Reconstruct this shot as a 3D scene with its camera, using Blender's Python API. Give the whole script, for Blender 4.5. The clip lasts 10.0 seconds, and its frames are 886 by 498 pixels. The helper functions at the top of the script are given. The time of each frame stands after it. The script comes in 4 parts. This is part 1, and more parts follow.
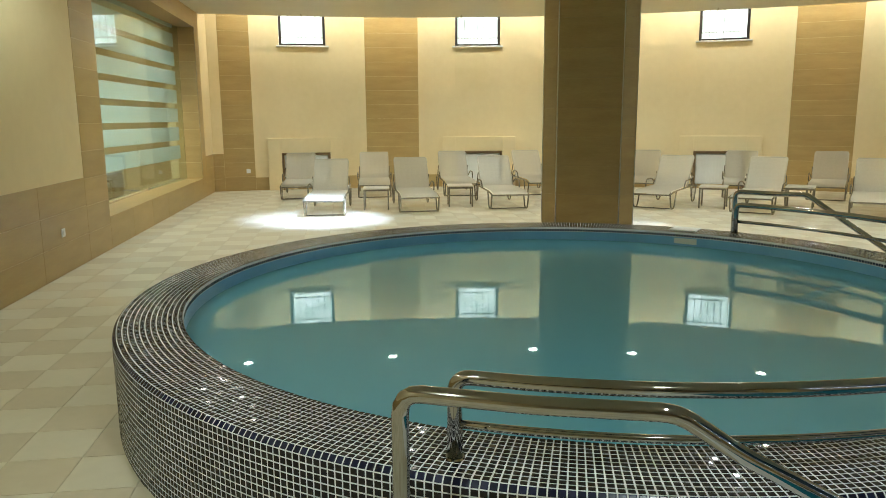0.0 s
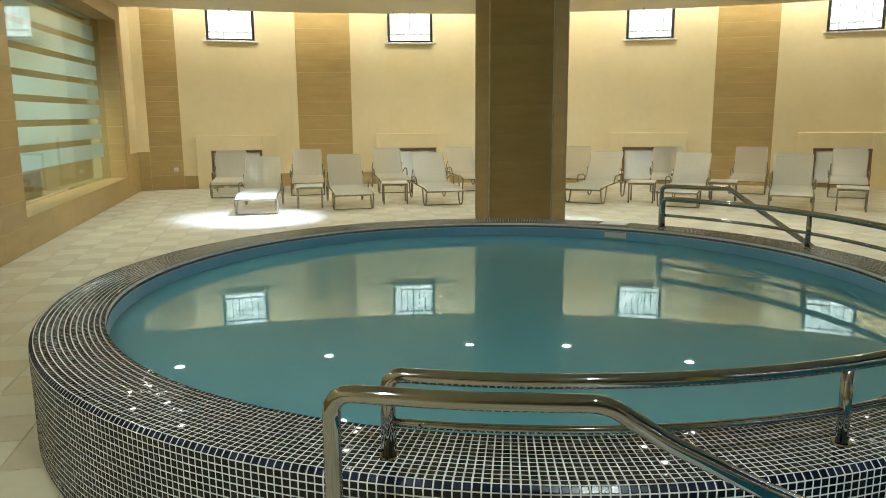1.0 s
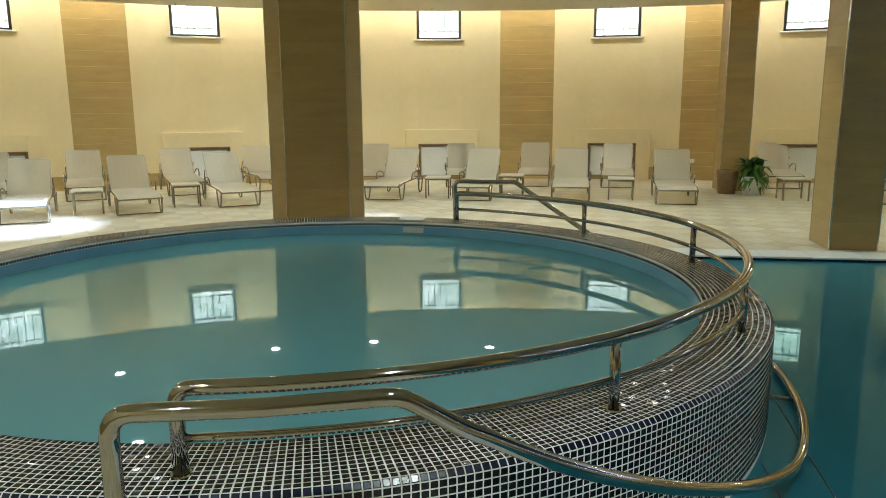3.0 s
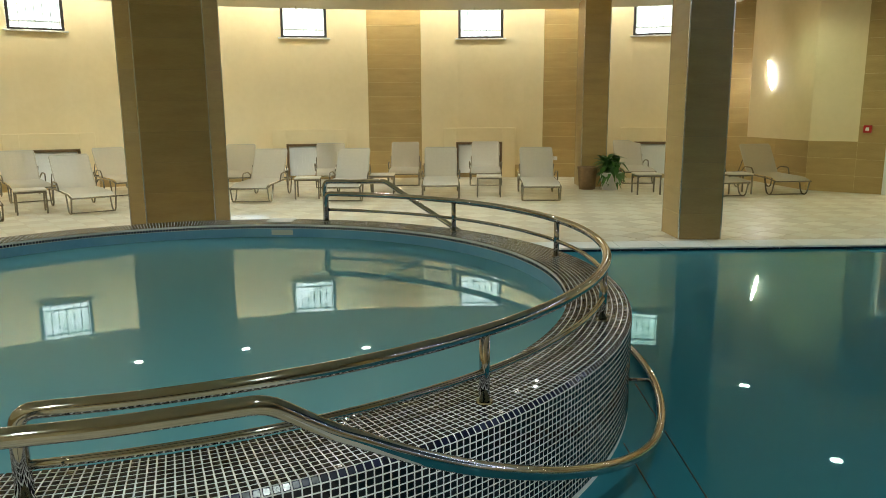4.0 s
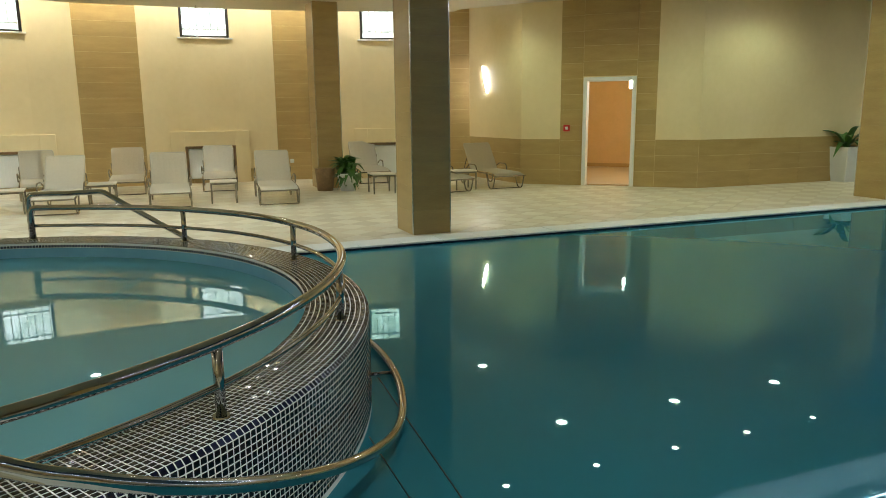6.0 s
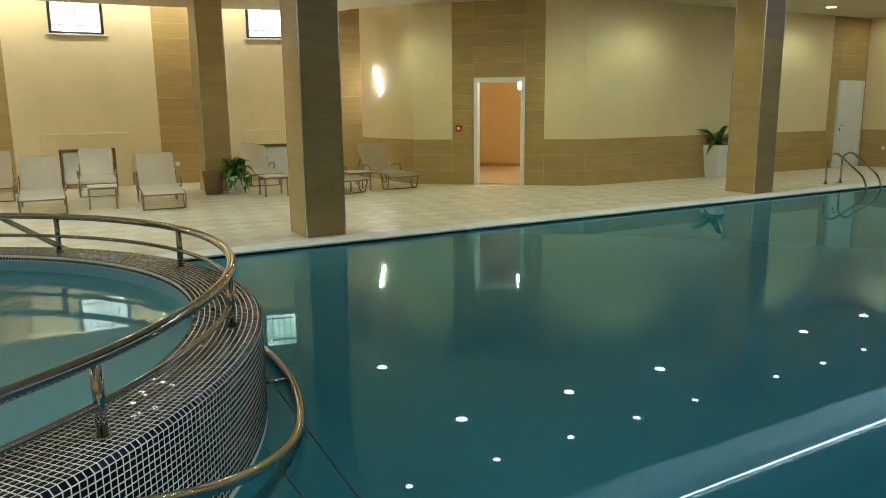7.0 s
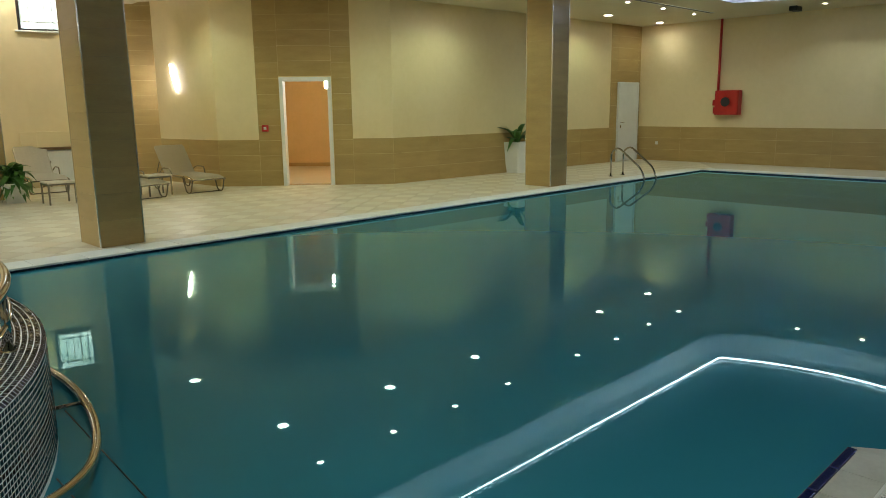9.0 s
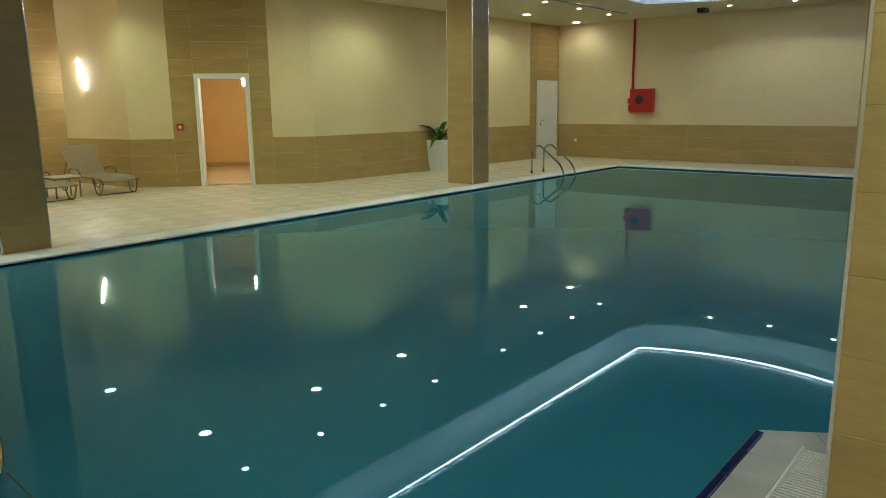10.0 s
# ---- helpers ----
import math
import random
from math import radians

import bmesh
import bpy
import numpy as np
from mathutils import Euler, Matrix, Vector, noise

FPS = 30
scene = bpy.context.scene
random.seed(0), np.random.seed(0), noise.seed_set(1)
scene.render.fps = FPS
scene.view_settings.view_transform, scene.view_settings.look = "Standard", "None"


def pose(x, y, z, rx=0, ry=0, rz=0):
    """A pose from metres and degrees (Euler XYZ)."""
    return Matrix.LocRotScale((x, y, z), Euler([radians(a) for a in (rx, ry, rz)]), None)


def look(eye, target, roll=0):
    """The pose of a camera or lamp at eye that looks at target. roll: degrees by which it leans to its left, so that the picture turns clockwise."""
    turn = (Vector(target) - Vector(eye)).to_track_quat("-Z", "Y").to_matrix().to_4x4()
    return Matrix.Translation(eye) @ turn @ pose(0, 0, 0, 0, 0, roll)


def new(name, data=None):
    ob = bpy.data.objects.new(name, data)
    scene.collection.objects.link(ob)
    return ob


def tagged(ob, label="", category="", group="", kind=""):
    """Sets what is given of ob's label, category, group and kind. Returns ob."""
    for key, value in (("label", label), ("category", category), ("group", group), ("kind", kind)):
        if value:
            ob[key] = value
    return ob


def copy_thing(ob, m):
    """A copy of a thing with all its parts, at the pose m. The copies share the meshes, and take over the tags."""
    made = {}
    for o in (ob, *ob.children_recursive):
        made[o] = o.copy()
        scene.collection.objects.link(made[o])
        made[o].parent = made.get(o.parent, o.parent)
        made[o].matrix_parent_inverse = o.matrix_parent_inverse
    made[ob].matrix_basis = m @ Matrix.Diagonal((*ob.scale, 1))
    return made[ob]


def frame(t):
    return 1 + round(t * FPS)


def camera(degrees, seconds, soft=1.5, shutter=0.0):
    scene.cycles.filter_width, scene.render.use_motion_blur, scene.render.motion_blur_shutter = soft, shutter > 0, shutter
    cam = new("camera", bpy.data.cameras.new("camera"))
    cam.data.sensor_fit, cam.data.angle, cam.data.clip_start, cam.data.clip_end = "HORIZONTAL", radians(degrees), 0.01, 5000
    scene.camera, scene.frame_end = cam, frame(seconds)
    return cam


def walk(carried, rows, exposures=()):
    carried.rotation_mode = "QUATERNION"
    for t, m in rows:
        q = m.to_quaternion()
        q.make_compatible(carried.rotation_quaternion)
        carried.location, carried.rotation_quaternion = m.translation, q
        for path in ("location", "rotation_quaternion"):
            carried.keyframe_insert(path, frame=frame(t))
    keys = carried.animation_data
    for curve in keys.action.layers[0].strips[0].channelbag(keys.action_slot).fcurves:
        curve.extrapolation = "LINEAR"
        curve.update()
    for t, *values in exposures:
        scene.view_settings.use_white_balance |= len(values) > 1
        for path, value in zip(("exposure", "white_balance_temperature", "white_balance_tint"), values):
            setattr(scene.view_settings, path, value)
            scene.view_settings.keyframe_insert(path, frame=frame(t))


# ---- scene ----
cam = camera(62.7, 10.0, soft=0.9)
PATH = [
    (0, (0.082, 0.013, 1.508), (-0.114, 1.972, 1.155), -0.4),
    (0.5, (0.086, 0.038, 1.503), (-0.034, 2.003, 1.147), -0.4),
    (1, (0.098, 0.03, 1.503), (0.076, 1.997, 1.141), -0.4),
    (1.5, (0.106, 0.027, 1.504), (0.191, 1.991, 1.138), -0.4),
    (2, (0.114, 0.031, 1.502), (0.334, 1.984, 1.134), -0.4),
    (2.5, (0.124, 0.029, 1.503), (0.475, 1.963, 1.133), -0.4),
    (4, (0.166, 0.033, 1.497), (0.994, 1.815, 1.123), -0.4),
    (4.5, (0.164, 0.004, 1.51), (1.133, 1.714, 1.132), -0.5),
    (5, (0.173, -0.013, 1.516), (1.296, 1.599, 1.138), -0.6),
    (5.5, (0.182, -0.02, 1.51), (1.445, 1.484, 1.133), -0.5),
    (6, (0.204, -0.014, 1.504), (1.595, 1.373, 1.129), -0.6),
    (7.5, (0.231, -0.007, 1.498), (1.884, 1.055, 1.121), -0.6),
    (8, (0.238, -0.012, 1.495), (1.962, 0.93, 1.117), -0.6),
    (8.5, (0.236, -0.028, 1.493), (2.011, 0.812, 1.112), -0.6),
    (9, (0.235, -0.057, 1.499), (2.055, 0.68, 1.1155), -0.7),
    (9.5, (0.237, -0.073, 1.503), (2.093, 0.565, 1.115), -0.7),
    (10, (0.257, -0.074, 1.504), (2.142, 0.47, 1.112), -0.7),
]
walk(cam, [(t, look(eye, target, roll)) for t, eye, target, roll in PATH])

# ---- light ----
world = bpy.data.worlds.new("world")
scene.world = world
world.use_nodes = True
world.node_tree.nodes["Background"].inputs[0].default_value = (0.75, 0.85, 1.0, 1)
world.node_tree.nodes["Background"].inputs[1].default_value = 0.25
scene.view_settings.exposure = 0.56

WARM, NEUTRAL, COOL = (0.79, 0.97, 1.04), (0.765, 0.98, 0.68), (0.66, 0.93, 1.5)


def downlight_lamp(x, y, z, watts, colour, angle=120, blend=0.6, size=0.006):
    data = bpy.data.lights.new("downlight_lamp", "SPOT")
    data.energy, data.color, data.spot_size, data.spot_blend, data.shadow_soft_size = watts, colour, radians(angle), blend, size
    ob = new("downlight_lamp", data)
    ob.matrix_world = look((x, y, z), (x, y + 0.001, 0))
    return ob


# ---- plan ----
# u runs along the long edge of the main pool, v across it towards the far walls
U, V = Vector((0.917, -0.399)), Vector((0.399, 0.917))


def uv(a, b):
    p = U * a + V * b
    return p.x, p.y


POOL_C, R_OUT, R_IN, RIM_Z, WATER_Z = Vector((0.47, 4.60)), 2.70, 2.36, 0.48, 0.362
POOL_WATER = -0.036
ARC_C, ARC_R = Vector((0.6, -0.6)), 17.05
CEIL_Z, SLOT_Z = 3.56, 4.15


def arc(angle, r=ARC_R):
    """A place on the curved window wall; angle in degrees clockwise from +y."""
    a = radians(angle)
    return Vector((ARC_C.x + r * math.sin(a), ARC_C.y + r * math.cos(a)))


def arc_angle(x, y):
    return math.degrees(math.atan2(x - ARC_C.x, y - ARC_C.y))


LEFT_A, LEFT_B = Vector((-2.35, -2.1)), Vector((-6.36, 15.2))
N1, N2, N3, CR = Vector((12.635, 11.477)), Vector((11.95, 9.42)), Vector((13.36, 6.29)), Vector((21.21, 2.545))
BACK = CR - V * 13.5

# ---- materials ----


def material(name, colour, rough=0.5, metal=0.0, spec=0.5):
    m = bpy.data.materials.new(name)
    m.use_nodes = True
    b = m.node_tree.nodes["Principled BSDF"]
    b.inputs["Base Color"].default_value = (*colour, 1)
    b.inputs["Roughness"].default_value = rough
    b.inputs["Metallic"].default_value = metal
    b.inputs["Specular IOR Level"].default_value = spec
    return m


def mixed(name, c1, c2, rough, scale=(1, 1, 1), detail=6, bump=0.0, metal=0.0, spec=0.5, vary="", spread=0.15, rough2=None, noise_scale=1.0):
    """Two colours mixed by noise in object space at metre scale; vary adds a lightness step per piece ('island' or 'object')."""
    m = material(name, c1, rough, metal, spec)
    n, l = m.node_tree.nodes, m.node_tree.links
    b = n["Principled BSDF"]
    geo = n.new("ShaderNodeNewGeometry")
    mp = n.new("ShaderNodeMapping")
    mp.inputs["Scale"].default_value = scale
    l.new(geo.outputs["Position"], mp.inputs["Vector"])
    big, fine = n.new("ShaderNodeTexNoise"), n.new("ShaderNodeTexNoise")
    big.inputs["Scale"].default_value, big.inputs["Detail"].default_value = noise_scale, detail
    fine.inputs["Scale"].default_value, fine.inputs["Detail"].default_value = noise_scale * 9, 4
    l.new(mp.outputs[0], big.inputs["Vector"])
    l.new(mp.outputs[0], fine.inputs["Vector"])
    add = n.new("ShaderNodeMath")
    add.operation = "MULTIPLY_ADD"
    l.new(fine.outputs["Fac"], add.inputs[0])
    add.inputs[1].default_value = 0.5
    l.new(big.outputs["Fac"], add.inputs[2])
    ramp = n.new("ShaderNodeMapRange")
    ramp.inputs["From Min"].default_value, ramp.inputs["From Max"].default_value = 0.5, 1.0
    l.new(add.outputs[0], ramp.inputs["Value"])
    mix = n.new("ShaderNodeMix")
    mix.data_type = "RGBA"
    mix.inputs["A"].default_value, mix.inputs["B"].default_value = (*c1, 1), (*c2, 1)
    l.new(ramp.outputs[0], mix.inputs["Factor"])
    out = mix.outputs["Result"]
    if vary:
        src = geo.outputs["Random Per Island"]
        if vary == "object":
            src = n.new("ShaderNodeObjectInfo").outputs["Random"]
        val = n.new("ShaderNodeMapRange")
        val.inputs["To Min"].default_value, val.inputs["To Max"].default_value = 1 - spread, 1 + spread
        l.new(src, val.inputs["Value"])
        hsv = n.new("ShaderNodeHueSaturation")
        l.new(val.outputs[0], hsv.inputs["Value"])
        l.new(out, hsv.inputs["Color"])
        out = hsv.outputs[0]
    l.new(out, b.inputs["Base Color"])
    if rough2 is not None:
        rr = n.new("ShaderNodeMapRange")
        rr.inputs["To Min"].default_value, rr.inputs["To Max"].default_value = rough, rough2
        l.new(fine.outputs["Fac"], rr.inputs["Value"])
        l.new(rr.outputs[0], b.inputs["Roughness"])
    if bump:
        bp = n.new("ShaderNodeBump")
        bp.inputs["Strength"].default_value, bp.inputs["Distance"].default_value = 0.5, bump
        l.new(fine.outputs["Fac"], bp.inputs["Height"])
        l.new(bp.outputs[0], b.inputs["Normal"])
    return m


def emitter(name, colour, strength):
    m = material(name, colour)
    b = m.node_tree.nodes["Principled BSDF"]
    b.inputs["Emission Color"].default_value = (*colour, 1)
    b.inputs["Emission Strength"].default_value = strength
    return m


M_CREAM = mixed("cream_paint", (0.75, 0.60, 0.33), (0.81, 0.66, 0.385), 0.55, bump=0.0008, rough2=0.7)
M_CEIL = mixed("ceiling_paint", (0.66, 0.58, 0.40), (0.70, 0.62, 0.44), 0.7, bump=0.0005)
M_WOOD = mixed("wood_look_tile", (0.400, 0.266, 0.094), (0.480, 0.332, 0.128), 0.28, scale=(1.0, 1.0, 5), noise_scale=1.8, bump=0.0006, vary="object", spread=0.045, rough2=0.42)
M_JOINT = mixed("tile_joint", (0.33, 0.23, 0.10), (0.37, 0.26, 0.115), 0.8)
# brown niche edging, its colour darkened for the shade of the recess
M_BROWN_SHADE = mixed("brown_tile_recess_shade", (0.15, 0.085, 0.03), (0.20, 0.115, 0.045), 0.4, noise_scale=4)
TONES = [((0.66, 0.59, 0.43), (0.74, 0.67, 0.51)), ((0.58, 0.49, 0.33), (0.66, 0.57, 0.405))]
M_FLOORS = [mixed("floor_tile_%s" % n, *c, 0.26, noise_scale=1.6, vary="island", spread=0.06, bump=0.0005, rough2=0.42) for n, c in zip(("light", "beige"), TONES)]
M_FLOOR_P = [mixed("single_floor_tile_%s" % n, *c, 0.26, noise_scale=1.6, vary="object", spread=0.06, bump=0.0005, rough2=0.42) for n, c in zip(("light", "beige"), TONES)]
M_FJOINT = mixed("floor_joint", (0.58, 0.51, 0.37), (0.64, 0.57, 0.43), 0.8, noise_scale=3)
M_COPING = mixed("coping_tile", (0.74, 0.74, 0.69), (0.82, 0.82, 0.77), 0.5, noise_scale=6, bump=0.001, vary="object", spread=0.05)
M_LEDGE = mixed("ledge_tile", (0.42, 0.41, 0.35), (0.52, 0.51, 0.44), 0.4, noise_scale=6, bump=0.001, vary="object", spread=0.06)
M_NAVY = mixed("navy_tile", (0.008, 0.011, 0.06), (0.014, 0.02, 0.10), 0.12, noise_scale=12, vary="object", spread=0.2)
M_NAVY_DEEP = mixed("deep_navy_tile", (0.006, 0.008, 0.022), (0.010, 0.014, 0.04), 0.25, noise_scale=12, vary="object", spread=0.2)
M_MOSAIC = mixed("dark_mosaic", (0.006, 0.005, 0.009), (0.017, 0.014, 0.018), 0.05, noise_scale=7, vary="island", spread=0.6, rough2=0.10, spec=0.42)
M_MOSAIC_P = mixed("dark_mosaic_single", (0.006, 0.005, 0.009), (0.017, 0.014, 0.018), 0.05, noise_scale=7, vary="object", spread=0.6, rough2=0.10, spec=0.42)
M_MOSAIC_E = mixed("navy_edge_mosaic", (0.008, 0.009, 0.028), (0.018, 0.02, 0.055), 0.16, noise_scale=7, vary="island", spread=0.6, rough2=0.28, spec=0.4)
M_GROUT = mixed("light_grout", (0.80, 0.81, 0.84), (0.86, 0.87, 0.90), 0.75, noise_scale=20, bump=0.0008)
M_BLUE = mixed("blue_liner", (0.17, 0.43, 0.68), (0.22, 0.49, 0.73), 0.3, noise_scale=3)
M_STEEL = mixed("polished_steel", (0.42, 0.415, 0.41), (0.49, 0.485, 0.48), 0.03, metal=1.0, noise_scale=5, rough2=0.08)
M_TRIM = material("bright_metal_trim", (0.82, 0.80, 0.74), 0.24, 0.8)
M_WHITE = mixed("white_lacquer", (0.76, 0.76, 0.72), (0.82, 0.82, 0.78), 0.3, noise_scale=4)
M_FRAME = mixed("dark_window_frame", (0.025, 0.02, 0.018), (0.05, 0.04, 0.03), 0.35)
M_FABRIC = mixed("mesh_fabric", (0.74, 0.68, 0.55), (0.81, 0.75, 0.62), 0.85, noise_scale=30, bump=0.0008)
fn, fl = M_FABRIC.node_tree.nodes, M_FABRIC.node_tree.links
thin, both = fn.new("ShaderNodeBsdfTranslucent"), fn.new("ShaderNodeMixShader")
thin.inputs["Color"].default_value = (0.55, 0.51, 0.40, 1)
both.inputs[0].default_value = 0.30
fl.new(fn["Principled BSDF"].outputs[0], both.inputs[1])
fl.new(thin.outputs[0], both.inputs[2])
holes, woven = fn.new("ShaderNodeBsdfTransparent"), fn.new("ShaderNodeMixShader")
woven.inputs[0].default_value = 0.32
fl.new(both.outputs[0], woven.inputs[1])
fl.new(holes.outputs[0], woven.inputs[2])
fl.new(woven.outputs[0], fn["Material Output"].inputs["Surface"])
M_LFRAME = mixed("champagne_frame", (0.30, 0.255, 0.18), (0.38, 0.33, 0.24), 0.25, metal=0.7, noise_scale=8)
M_TABLETOP = mixed("table_top", (0.58, 0.52, 0.41), (0.66, 0.60, 0.48), 0.35, noise_scale=8)
M_RED = mixed("red_enamel", (0.42, 0.012, 0.012), (0.52, 0.02, 0.018), 0.3, noise_scale=5)
M_BLACK = material("black_plastic", (0.02, 0.02, 0.02), 0.4)
M_LEAF = mixed("leaf", (0.04, 0.13, 0.02), (0.11, 0.25, 0.05), 0.35, noise_scale=9, vary="island", spread=0.4)
M_SOIL = mixed("soil", (0.03, 0.02, 0.012), (0.06, 0.04, 0.025), 0.9, noise_scale=20, bump=0.004)
M_BASKET = mixed("terracotta_pot", (0.20, 0.12, 0.05), (0.30, 0.18, 0.08), 0.6, noise_scale=15, bump=0.002)
M_PEACH = mixed("peach_paint", (0.66, 0.47, 0.21), (0.72, 0.52, 0.25), 0.6, noise_scale=2)
M_PLASTIC = material("white_plastic", (0.8, 0.79, 0.74), 0.35)
M_LAMP = emitter("lamp_glow", (1.0, 0.96, 0.87), 46.0)
M_LED = emitter("led_line", (0.72, 0.78, 1.0), 23.0)
M_COFFER = mixed("coffer_paint", (0.82, 0.84, 0.86), (0.86, 0.88, 0.90), 0.6)
M_ROOFGLASS = mixed("roof_glazing", (0.03, 0.07, 0.085), (0.04, 0.09, 0.10), 0.7, noise_scale=1)
M_SCONCE = emitter("sconce_glow", (0.93, 0.95, 1.0), 60.0)


def water_material(name, colour, gloss):
    """Still water: a coloured body under a gloss that follows Fresnel's law, with a faint swell."""
    m = material(name, colour, 0.6, 0.0, 0.0)
    n, l = m.node_tree.nodes, m.node_tree.links
    geo = n.new("ShaderNodeNewGeometry")
    tex = n.new("ShaderNodeTexNoise")
    tex.inputs["Scale"].default_value, tex.inputs["Detail"].default_value = 1.3, 2
    l.new(geo.outputs["Position"], tex.inputs["Vector"])
    bp = n.new("ShaderNodeBump")
    bp.inputs["Strength"].default_value, bp.inputs["Distance"].default_value = 0.03, 0.004
    l.new(tex.outputs["Fac"], bp.inputs["Height"])
    shine, fres, mix = n.new("ShaderNodeBsdfGlossy"), n.new("ShaderNodeFresnel"), n.new("ShaderNodeMixShader")
    shine.inputs["Color"].default_value = (*gloss, 1)
    shine.inputs["Roughness"].default_value = 0.012
    fres.inputs["IOR"].default_value = 1.34
    l.new(bp.outputs[0], shine.inputs["Normal"])
    l.new(bp.outputs[0], fres.inputs["Normal"])
    l.new(fres.outputs[0], mix.inputs[0])
    l.new(n["Principled BSDF"].outputs[0], mix.inputs[1])
    l.new(shine.outputs[0], mix.inputs[2])
    l.new(mix.outputs[0], n["Material Output"].inputs["Surface"])
    return m


M_WATER = water_material("pool_water", (0.027, 0.190, 0.265), (0.66, 1.0, 0.88))
M_WATER2 = water_material("round_pool_water", (0.14, 0.40, 0.505), (0.86, 0.99, 0.98))


def glass_material():
    m = material("frosted_glass", (0.78, 0.92, 0.86), 0.03)
    b = m.node_tree.nodes["Principled BSDF"]
    b.inputs["Transmission Weight"].default_value = 1.0
    b.inputs["IOR"].default_value = 1.45
    return m


M_GLASS = glass_material()
M_CLEAR = glass_material()
M_CLEAR.node_tree.nodes["Principled BSDF"].inputs["Base Color"].default_value = (0.97, 0.99, 0.98, 1)
M_FROST = mixed("frosted_film", (0.70, 0.79, 0.76), (0.78, 0.86, 0.83), 0.12, noise_scale=2)
fn, fl = M_FROST.node_tree.nodes, M_FROST.node_tree.links
thin, both = fn.new("ShaderNodeBsdfTranslucent"), fn.new("ShaderNodeMixShader")
thin.inputs["Color"].default_value = (0.84, 0.90, 0.88, 1)
both.inputs[0].default_value = 0.5
fl.new(fn["Principled BSDF"].outputs[0], both.inputs[1])
fl.new(thin.outputs[0], both.inputs[2])
fl.new(both.outputs[0], fn["Material Output"].inputs["Surface"])


def sky_backdrop(name):
    """Bright daylight with blurred foliage, outside the high windows."""
    m = material(name, (0.8, 0.85, 0.9))
    n, l = m.node_tree.nodes, m.node_tree.links
    b = n["Principled BSDF"]
    geo = n.new("ShaderNodeNewGeometry")
    tex = n.new("ShaderNodeTexNoise")
    tex.inputs["Scale"].default_value, tex.inputs["Detail"].default_value = 3.0, 5
    l.new(geo.outputs["Position"], tex.inputs["Vector"])
    ramp = n.new("ShaderNodeValToRGB")
    ramp.color_ramp.elements[0].position, ramp.color_ramp.elements[0].color = 0.40, (0.42, 0.52, 0.50, 1)
    ramp.color_ramp.elements[1].position, ramp.color_ramp.elements[1].color = 0.62, (0.88, 0.94, 1.0, 1)
    l.new(tex.outputs["Fac"], ramp.inputs["Fac"])
    l.new(ramp.outputs[0], b.inputs["Emission Color"])
    b.inputs["Emission Strength"].default_value = 2.2
    return m


M_SKY = sky_backdrop("daylight_backdrop")

# ---- mesh helpers ----


def empty(name, x=0.0, y=0.0, z=0.0, rz=0.0):
    ob = new(name)
    ob.matrix_world = pose(x, y, z, 0, 0, rz)
    return ob


def mesh_from(name, verts, faces):
    me = bpy.data.meshes.new(name)
    me.from_pydata([tuple(v) for v in verts], [], faces)
    me.update()
    return me


def obj(name, me, mat, parent=None, label=""):
    if not me.materials:
        me.materials.append(mat)
    ob = new(name, me)
    if parent is not None:
        ob.parent = parent
    if label:
        tagged(ob, label)
    return ob


def part(name, bm, mat, parent=None, label=""):
    me = bpy.data.meshes.new(name)
    bm.to_mesh(me)
    bm.free()
    return obj(name, me, mat, parent, label)


def add_box(bm, size, at=(0, 0, 0), rz=0.0, bevel=0.0, rx=0.0, ry=0.0):
    g = bmesh.ops.create_cube(bm, size=1.0, matrix=pose(*at, rx, ry, rz) @ Matrix.Diagonal((*size, 1)))
    if bevel:
        edges = {e for v in g["verts"] for e in v.link_edges}
        bmesh.ops.bevel(bm, geom=list(edges), offset=bevel, segments=2, affect="EDGES", profile=0.5)
    return bm


def box(size, at=(0, 0, 0), rz=0.0, bevel=0.0, rx=0.0, ry=0.0):
    return add_box(bmesh.new(), size, at, rz, bevel, rx, ry)


def add_cyl(bm, r1, r2, h, at=(0, 0, 0), seg=24, rx=0.0, ry=0.0, rz=0.0):
    bmesh.ops.create_cone(bm, cap_ends=True, segments=seg, radius1=r1, radius2=r2, depth=h, matrix=pose(*at, rx, ry, rz))
    return bm


def smooth(ob):
    for p in ob.data.polygons:
        p.use_smooth = True
    return ob


def prism(points, z0, z1):
    """A bmesh of an upright prism over a plan polygon."""
    bm = bmesh.new()
    low = [bm.verts.new((p[0], p[1], z0)) for p in points]
    top = [bm.verts.new((p[0], p[1], z1)) for p in points]
    n = len(points)
    bm.faces.new(top)
    bm.faces.new(low[::-1])
    for i in range(n):
        bm.faces.new((low[i], low[(i + 1) % n], top[(i + 1) % n], top[i]))
    bmesh.ops.recalc_face_normals(bm, faces=bm.faces)
    return bm


def rounded(points, radius=0.06, steps=5):
    """A path with its corners rounded off."""
    pts = [Vector(p) for p in points]
    out = [pts[0]]
    for a, b, c in zip(pts, pts[1:], pts[2:]):
        d1, d2 = (a - b), (c - b)
        k = min(radius, d1.length * 0.45, d2.length * 0.45)
        p, q = b + d1.normalized() * k, b + d2.normalized() * k
        for i in range(steps + 1):
            t = i / steps
            out.append(p * (1 - t) ** 2 + b * 2 * t * (1 - t) + q * t * t)
    out.append(pts[-1])
    return out


